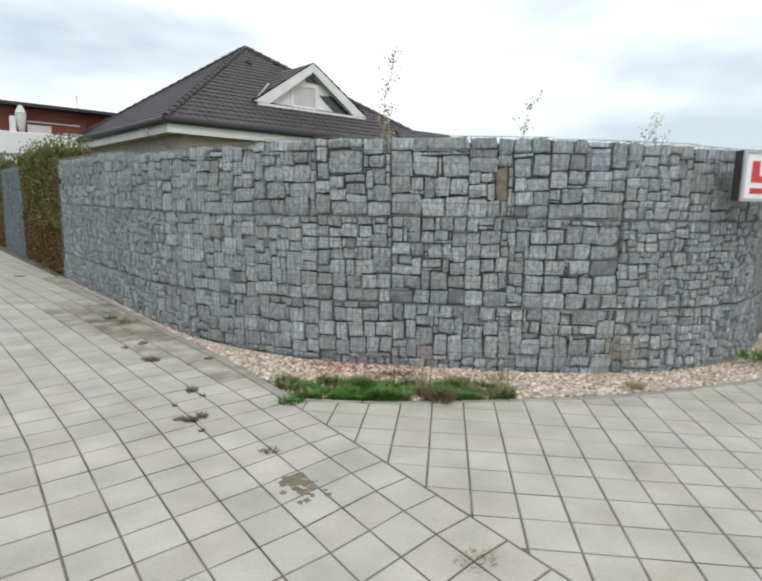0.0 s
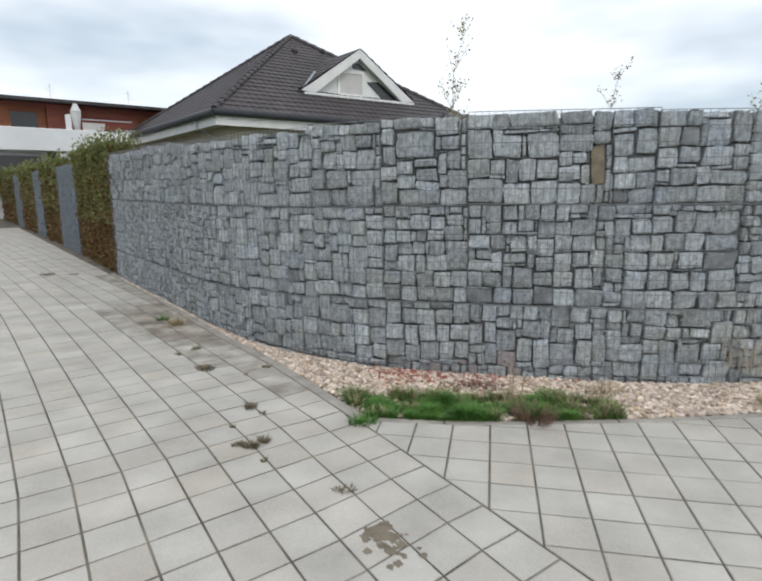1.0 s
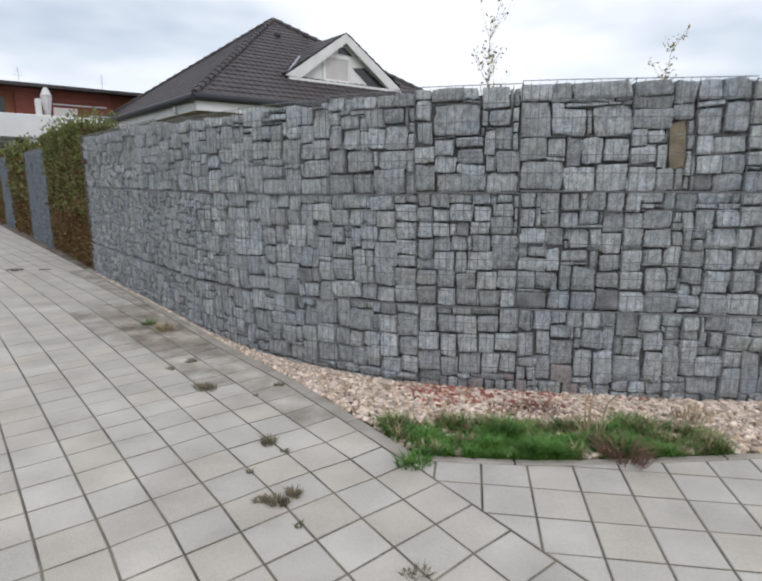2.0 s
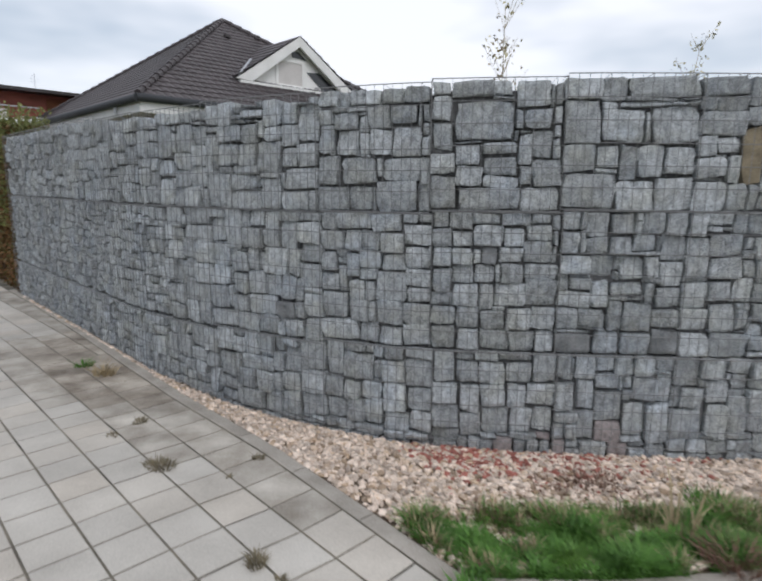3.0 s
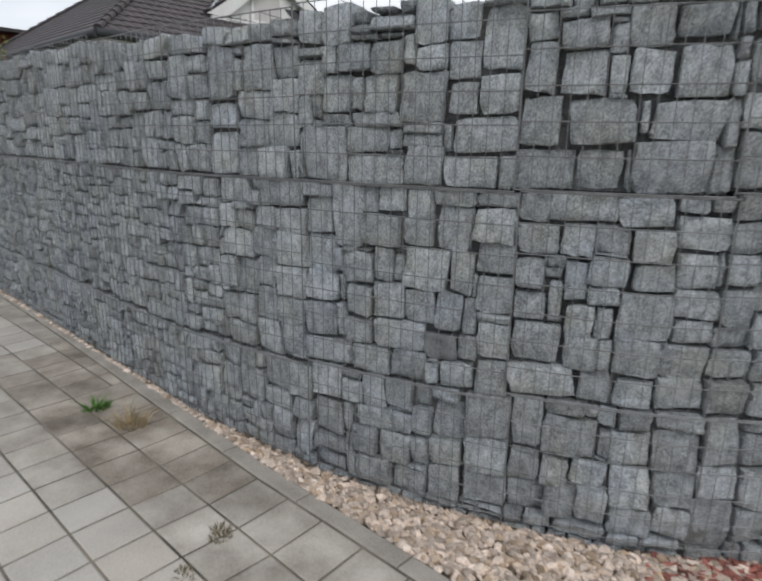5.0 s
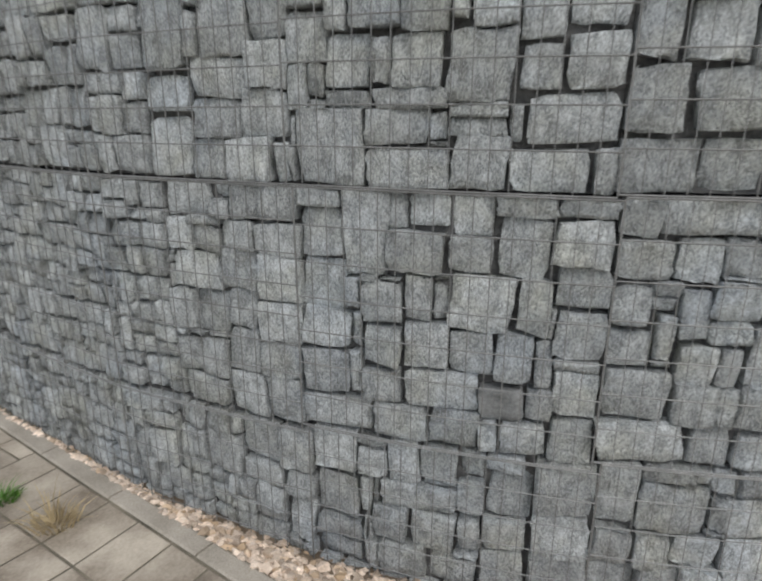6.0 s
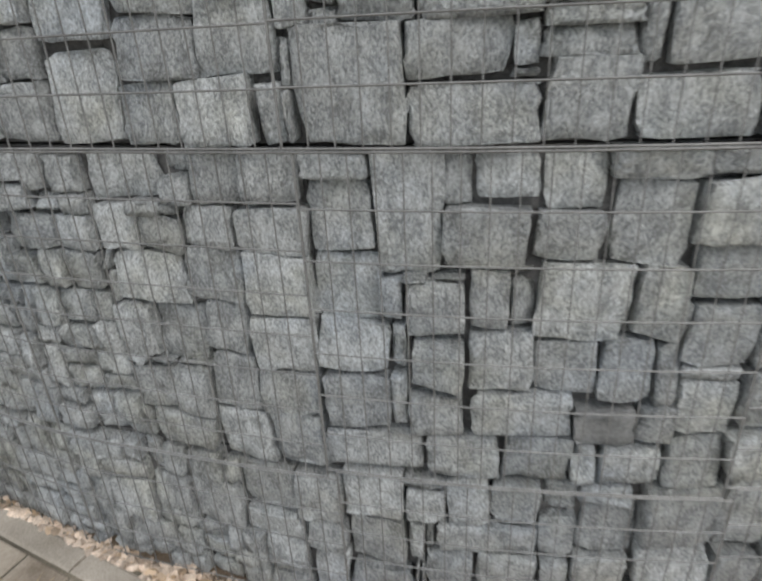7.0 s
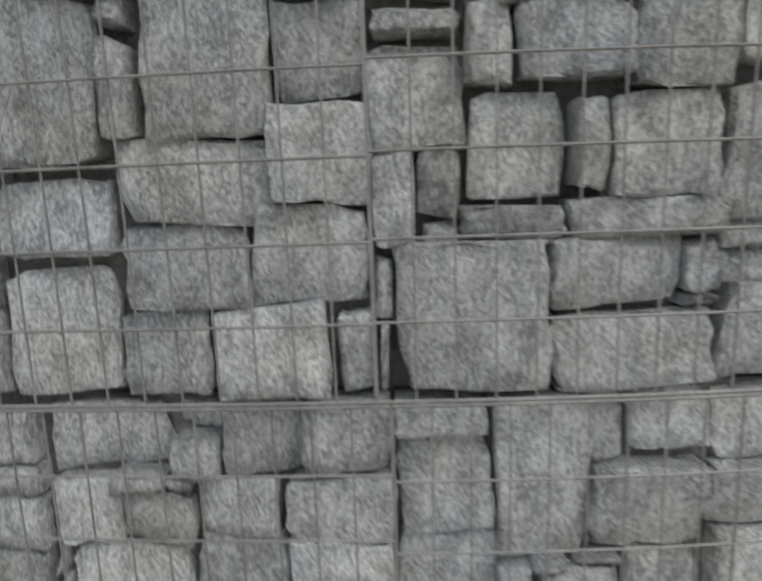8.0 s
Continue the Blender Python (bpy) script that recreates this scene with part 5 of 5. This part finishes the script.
def blades(n, place, tall, wide, mat, seed, droop=0.5):
    rng = random.Random(seed)
    verts, faces = [], []
    for _ in range(n):
        x, y, z, k, out = place(rng)
        h, w = tall * k * rng.uniform(0.5, 1.2), wide * rng.uniform(0.6, 1.3)
        a = rng.uniform(0, 6.28)
        d = Vector((math.cos(a), math.sin(a), 0)) * h * droop * rng.uniform(0.2, 1.0) + Vector(out) * h
        s = Vector((-math.sin(a), math.cos(a), 0)) * w / 2
        p = Vector((x, y, z))
        m, t = p + d * 0.35 + Vector((0, 0, h * 0.65)), p + d + Vector((0, 0, h * 0.95))
        b = len(verts)
        verts += [p - s, p + s, m - s * 0.8, m + s * 0.8, t]
        faces += [(b, b + 1, b + 3, b + 2), (b + 2, b + 3, b + 4)]
    return verts, faces


def lawn_spot(rng):
    while True:
        x, y = rng.uniform(-0.84, 0.98), rng.uniform(3.66, 4.24)
        rear = 4.14 + 0.09 * noise.noise((x * 4, 0, 3)) - 0.35 * max(0.0, x - 0.62) - 0.4 * max(0.0, -0.62 - x)
        if y > rear or rng.random() < max(0.0, (y - rear + 0.25) / 0.25) * 0.55:
            continue
        t = (x - 0.73) * -0.615 + (y - 1.96) * 0.788
        q, h = lane(t, 0.09), lane_heading(t)
        if (x - q[0]) * math.sin(h) - (y - q[1]) * math.cos(h) < 0:
            continue
        ky = float(np.interp(x, KERB[0][:200, 0], KERB[0][:200, 1])) if x > -0.55 else 3.66
        if y - ky < 0.045 or noise.noise((x * 8, y * 9, 7)) < -0.22 + 0.25 * min(0.0, -x):
            continue
        return x, y, -0.012 - 0.06 * (y - ky), 0.75 + 0.95 * noise.noise((x * 7, y * 8, 1)), (0, 0, 0)


def withered(x, y):
    """Where the grass has turned russet: its rear edge and its eastern end."""
    return y > 3.99 - 0.2 * noise.noise((x * 5, 2, 0)) or x > 0.62 + 0.3 * noise.noise((x * 4, y * 6, 5)) or noise.noise((x * 6, y * 7, 11)) > 0.28


def green_spot(rng):
    while True:
        spot = lawn_spot(rng)
        if not withered(spot[0], spot[1]) or rng.random() < 0.38:
            return spot


def dry_spot(rng):
    while True:
        x, y, z, k, d = lawn_spot(rng)
        if withered(x, y):
            return x, y, z, max(0.5, k), d


v, f = blades(24000, green_spot, 0.078, 0.0055, M_GRASS, 21, 1.4)
v2, f2 = blades(4500, green_spot, 0.06, 0.013, M_GRASS, 23, 1.6)
f = f + [tuple(i + len(v) for i in q) for q in f2]
v = v + v2
tagged(new("grass_patch", mesh("grass_patch", v, f, M_GRASS)), "patch of short green grass between kerb and gravel", "grass", kind="stuff")


v, f = blades(5200, dry_spot, 0.07, 0.0045, M_RUSSET, 27, 1.2)
tagged(new("russet_grass", mesh("russet_grass", v, f, M_RUSSET)), "russet withered blades at the rear of the grass", "grass", kind="stuff")
v, f = blades(2000, dry_spot, 0.11, 0.004, M_STRAW, 22, 0.9)
tagged(new("dry_grass", mesh("dry_grass", v, f, M_STRAW)), "dry straw blades mixed into the grass", "grass", kind="stuff")


def tuft(x, y, r, tall, n, mat, label, seed, name="weed_clump", z=0.0, spread=1.0, wide=0.006, group="weeds in the paving"):
    rng0 = random.Random(seed)
    def spot(rng):
        a, k = rng.uniform(0, 6.28), r * rng.random() ** 0.7
        return k * math.cos(a), k * math.sin(a) * 0.7, 0, rng.uniform(0.5, 1.0), (math.cos(a) * spread, math.sin(a) * spread, 0)
    v, f = blades(n, spot, tall, wide, mat, seed, 0.6)
    ob = new(name, mesh(name, v, f, mat))
    ob.matrix_basis = pose(x, y, z, 0, 0, rng0.uniform(0, 360))
    return tagged(ob, label, "weed", group)


for k, (x, y) in enumerate(((0.05, 4.28), (0.2, 4.34), (-0.1, 4.27), (0.33, 4.27), (0.14, 4.42), (0.28, 4.40), (-0.02, 4.38))):
    tuft(x, y, 0.10, 0.035, 150, M_RUSSET, "low russet dry weed behind the grass", 80 + k, "dry_weed", -0.05, 0.7, 0.005, "dry weeds in the gravel")
W1, W2, W3 = "wilted dark weed clump growing in the paving joints", "green grass tuft growing in the paving joints", "dry straw tuft growing in the paving joints"
for k, (x, y, r, h, n, mat, lab) in enumerate((
        (-1.07, 3.27, 0.05, 0.028, 230, M_WEED, W1), (-1.015, 3.33, 0.035, 0.03, 130, M_WEED, W1), (-1.14, 3.28, 0.03, 0.02, 90, M_WEED, W1), (-0.51, 2.88, 0.05, 0.02, 90, M_WEED, W1), (-1.82, 4.50, 0.08, 0.035, 200, M_WEED, W1),
        (-1.24, 3.79, 0.045, 0.035, 130, M_WEED, W1), (-1.25, 3.50, 0.02, 0.02, 40, M_WEED, W1), (-2.18, 4.83, 0.04, 0.02, 60, M_WEED, W1),
        (-2.10, 5.0, 0.04, 0.02, 60, M_WEED, W1), (-2.89, 6.01, 0.06, 0.06, 110, M_GRASS, W2), (-2.66, 5.82, 0.07, 0.10, 130, M_STRAW, W3),
        (-2.11, 5.02, 0.05, 0.025, 70, M_WEED, W1), (-1.37, 4.57, 0.03, 0.03, 60, M_WEED, W1), (-1.47, 4.39, 0.012, 0.02, 25, M_WEED, W1),
        (-6.2, 8.9, 0.14, 0.03, 260, M_WEED, W1), (-5.79, 8.95, 0.08, 0.02, 120, M_WEED, W1), (-1.14, 3.70, 0.02, 0.02, 30, M_WEED, W1),
        (-0.52, 3.62, 0.09, 0.05, 220, M_GRASS, W2), (0.45, 2.0, 0.09, 0.02, 120, M_STRAW, W3),
        (-0.95, 3.12, 0.02, 0.015, 40, M_WEED, W1))):
    tuft(x, y, r, h, n, mat, lab, 40 + k)
tuft(0.66, 4.15, 0.15, 0.08, 420, M_GRASS, "green grass tussock behind the withered grass", 77, "grass_tussock", -0.05, 0.6, 0.006, "tussocks in the gravel")
tuft(0.45, 3.72, 0.13, 0.10, 300, M_RUSSET, "reddish dry grass tussock hanging over the kerb", 71, "dry_tussock", 0.01, 1.2, 0.004, "tussocks in the gravel")
tuft(0.95, 4.15, 0.12, 0.06, 160, M_STRAW, "small dry tussock in the pale gravel", 72, "dry_tussock", 0.03, 0.7, 0.005, "tussocks in the gravel")
tuft(1.9, 4.05, 0.08, 0.07, 140, M_STRAW, "small dry tussock in the pale gravel", 73, "dry_tussock", 0.02, 0.8, 0.005, "tussocks in the gravel")
tuft(2.05, 4.62, 0.18, 0.38, 70, M_TWIG, "tall thin dry grass against the stone wall", 74, "dry_tussock", 0.05, 0.15, 0.004, "tussocks in the gravel")
tuft(3.4, 4.9, 0.22, 0.10, 500, M_GRASS, "green grass tuft by the wall's bend", 75, "grass_tussock", 0.02, 0.7, 0.006, "tussocks in the gravel")
tuft(0.36, 3.93, 0.06, 0.36, 14, M_STRAW, "tall pale dry stalks standing in the grass", 76, "dry_stalks", -0.03, 0.30, 0.010, "tussocks in the gravel")["kind"] = "stuff"


def mud_patch(x, y, seed):
    """A splash of dried mud: thin blots of uneven outline."""
    rng = random.Random(seed)
    verts, faces = [], []
    blots = [(-0.02, 0.07, 0.055), (0.03, 0.09, 0.045), (-0.06, 0.06, 0.03), (0.03, 0.02, 0.045), (0.05, -0.04, 0.03)] + [(rng.gauss(0.02, 0.045), rng.uniform(-0.15, 0.12), rng.uniform(0.008, 0.026)) for _ in range(46)]
    for bx, by, r in blots:
        b, n = len(verts), 14
        verts.append((bx, by, 0.0045))
        for i in range(n):
            a = 6.2832 * i / n
            k = r * (0.75 + 0.55 * noise.noise((bx * 20 + math.cos(a) * 1.5, by * 20 + math.sin(a) * 1.5, seed)))
            verts.append((bx + math.cos(a) * k, by + math.sin(a) * k, 0.0015))
        faces += [(b, b + 1 + i, b + 1 + (i + 1) % n) for i in range(n)]
    ob = new("mud_patch", mesh("mud_patch", verts, faces, M_MUD, True))
    ob.matrix_basis = pose(x, y, 0.0022, 0, 0, 25)
    tagged(ob, "dried brown mud splash on the paving tiles", "mud", kind="stuff")


mud_patch(-0.30, 2.52, 3)

# ---------------------------------------------------------------- kerbs
def kerb_run(line_point, r0, r1, length, wide, up):
    r, k = r0, 0
    kerb = thing("kerb", "narrow grey concrete edging flush with the paving", "kerb", kind="structure")
    while r < r1:
        e = min(r + length, r1)
        verts = []
        for i in range(5):
            q = r + 0.004 + (e - r - 0.008) * i / 4
            (x0, y0), (x1, y1) = line_point(q, 0.0), line_point(q, wide)
            verts += [(x0, y0, -0.06), (x0, y0, up - 0.004), (x0 + (x1 - x0) * 0.1, y0 + (y1 - y0) * 0.1, up),
                      (x0 + (x1 - x0) * 0.9, y0 + (y1 - y0) * 0.9, up), (x1, y1, up - 0.004), (x1, y1, -0.06)]
        faces = [(6 * i + j, 6 * i + j + 1, 6 * i + j + 7, 6 * i + j + 6) for i in range(4) for j in range(5)] + [(0, 1, 2, 3, 4, 5), (29, 28, 27, 26, 25, 24)]
        ob = new("kerb_stone", mesh("kerb_stone", verts, faces, M_KERB))
        ob.parent = kerb
        r = e
    return kerb


def kerb_point(r, k):
    x, y, th = on_line(KERB, r)
    return x - math.sin(th) * k, y + math.cos(th) * k


kerb_run(lambda r, k: lane(r, 0.005 + kerb_shift(r) + k), EDGE_S, 9.3, 0.5, 0.075, 0.005)
kerb_run(kerb_point, 0.0, 8.8, 0.5, 0.045, 0.004)

# ---------------------------------------------------------------- paving tiles
def tile_into(verts, faces, poly, z, chamfer=0.006):
    """A slab with chamfered rim over a polygon."""
    cx, cy = sum(p[0] for p in poly) / len(poly), sum(p[1] for p in poly) / len(poly)
    b, n = len(verts), len(poly)
    size = sum(math.hypot(p[0] - cx, p[1] - cy) for p in poly) / n
    for p in poly:
        verts.append((p[0], p[1], -0.05))
    for p in poly:
        verts.append((p[0], p[1], z - 0.002))
    k = 1 - chamfer / max(size, 0.02)
    for p in poly:
        verts.append((cx + (p[0] - cx) * k, cy + (p[1] - cy) * k, z))
    faces.append(tuple(b + 2 * n + i for i in range(n)))
    for i in range(n):
        j = (i + 1) % n
        faces.append((b + i, b + j, b + n + j, b + n + i))
        faces.append((b + n + i, b + n + j, b + 2 * n + j, b + 2 * n + i))


def area(poly):
    return abs(sum(p[0] * q[1] - q[0] * p[1] for p, q in zip(poly, poly[1:] + poly[:1]))) / 2


def ccw(poly):
    s_ = sum(p[0] * q[1] - q[0] * p[1] for p, q in zip(poly, poly[1:] + poly[:1]))
    return poly if s_ > 0 else poly[::-1]


M_TILEDIRT = surface("dirty_concrete_tile", (0.25, 0.218, 0.178), (0.54, 0.50, 0.44), 4.5, 90, 0.92, 0.3, 0.003, vary=0.12, coarse=0.75)
M_TILEMUD = surface("muddy_concrete_tile", (0.165, 0.135, 0.105), (0.46, 0.41, 0.345), 4.5, 90, 0.92, 0.3, 0.003, vary=0.12, coarse=0.75)
trng = random.Random(77)
near_tiles, far_v, far_f, dirty_v, dirty_f = [], [], [], [], []
# cross joints along the lane, laid a little wider apart at the corner than farther on
ROW_N = (-46, 0, 4, 8, 12, 16, 19, 23, 27, 120)
ROW_S = (-9.12, 0.63, 1.46, 2.285, 3.15, 3.96, 4.535, 5.28, 6.015, 23.7)


STRIP_W = (0.0, 0.21, 0.43, 0.64, 0.84, 1.05, 1.25, 1.46, 10.0)
STRIP_NEAR, STRIP_FAR = (0.02, 0.0, -0.04, -0.08, -0.10, -0.12, -0.14, -0.16, -0.65), (0.02, 0.0, 0.0, -0.01, -0.03, -0.045, -0.065, -0.075, -0.40)


def lane_tile(n, w):
    """A joint crossing of the lane's tiling: row n, w across from the edge joint, the long joints slowly leaving the kerb."""
    s = float(np.interp(n, ROW_N, ROW_S))
    slip = float(np.interp(s, (1.3, 2.2), (np.interp(-w, STRIP_W, STRIP_NEAR), np.interp(-w, STRIP_W, STRIP_FAR))))
    return s + slip, w - 0.049 * max(0.0, s - 2.3)


for i in range(-46, 118):
    for j in range(-4, 46):
        if i > 60 and j > 30:
            continue
        g, e = JOINT / 2, JOINT / 2 / PITCH
        corners = [lane_tile(i + a, -j * PITCH + b) for a, b in ((e, g), (1 - e, g), (1 - e, PITCH - g), (e, PITCH - g))]
        sm = sum(c[0] for c in corners) / 4
        edge = kerb_shift(sm) if sm > EDGE_S else 0.0
        if 0.5 * (corners[0][1] + corners[1][1]) > edge - 0.05:
            continue
        if 0.5 * (corners[2][1] + corners[3][1]) > edge - 0.067:
            corners[2:] = [(c[0], (kerb_shift(c[0]) if sm > EDGE_S else 0.0) - 0.006) for c in corners[2:]]
        poly = ccw([lane(*c) for c in corners])
        strip = int((edge - 0.5 * (corners[0][1] + corners[2][1])) / PITCH)
        z = 0.002 + trng.uniform(-0.0012, 0.0012)
        if -2 <= i <= 29 and j <= 6:
            near_tiles.append((poly, z, M_TILEMUD if (strip == 0 and i > 17) or (strip == 1 and 18 < i < 28) else M_TILEDIRT if (strip == 0 and i > 9) or (strip == 1 and i > 13) or (strip == 2 and i > 19) else M_TILE))
        elif 29 < i < 44 and strip == 0:
            tile_into(dirty_v, dirty_f, poly, z)
        else:
            tile_into(far_v, far_f, poly, z)
ACROSS, ALONG = Vector((0.2042, -0.0189)), Vector((0.0208, 0.2131))
for i in range(-12, 26):
    for j in range(-38, 30):
        e = JOINT / 2 / PITCH
        poly = [tuple(Vector((0.1345, 3.0004)) + ACROSS * (i + a) + ALONG * (j + b)) for a, b in ((e, e), (1 - e, e), (1 - e, 1 - e), (e, 1 - e))]
        cx, cy = sum(p[0] for p in poly) / 4, sum(p[1] for p in poly) / 4
        s = (cx - 0.73) * -0.61 + (cy - 1.96) * 0.79
        th = lane_heading(s)
        q = lane(s, 0.006)
        poly = clip_poly(poly, q, (math.sin(th), -math.cos(th)))
        if len(poly) < 3:
            continue
        k = int(np.argmin(np.hypot(KERB[0][:, 0] - cx, KERB[0][:, 1] - cy)))
        kx, ky, kt = on_line(KERB, KERB[1][k])
        poly = clip_poly(poly, (kx + math.sin(kt) * 0.006, ky - math.cos(kt) * 0.006), (math.sin(kt), -math.cos(kt)))
        if len(poly) < 3 or area(poly) < 0.0006:
            continue
        z = 0.002 + trng.uniform(-0.0012, 0.0012)
        if -5 <= i <= 6 and -3 <= j <= 5:
            near_tiles.append((ccw(poly), z, M_TILE))
        else:
            tile_into(far_v, far_f, ccw(poly), z)
for poly, z, mat in near_tiles:
    v, f = [], []
    tile_into(v, f, poly, z)
    ob = new("tile", mesh("tile", v, f, mat))
    ob.parent = pavement
for v, f, mat in ((far_v, far_f, M_TILES), (dirty_v, dirty_f, M_TILEDIRT)):
    rest = new("more_tiles", mesh("more_tiles", v, f, mat))
    rest.parent = pavement
    rest["kind"] = "stuff"
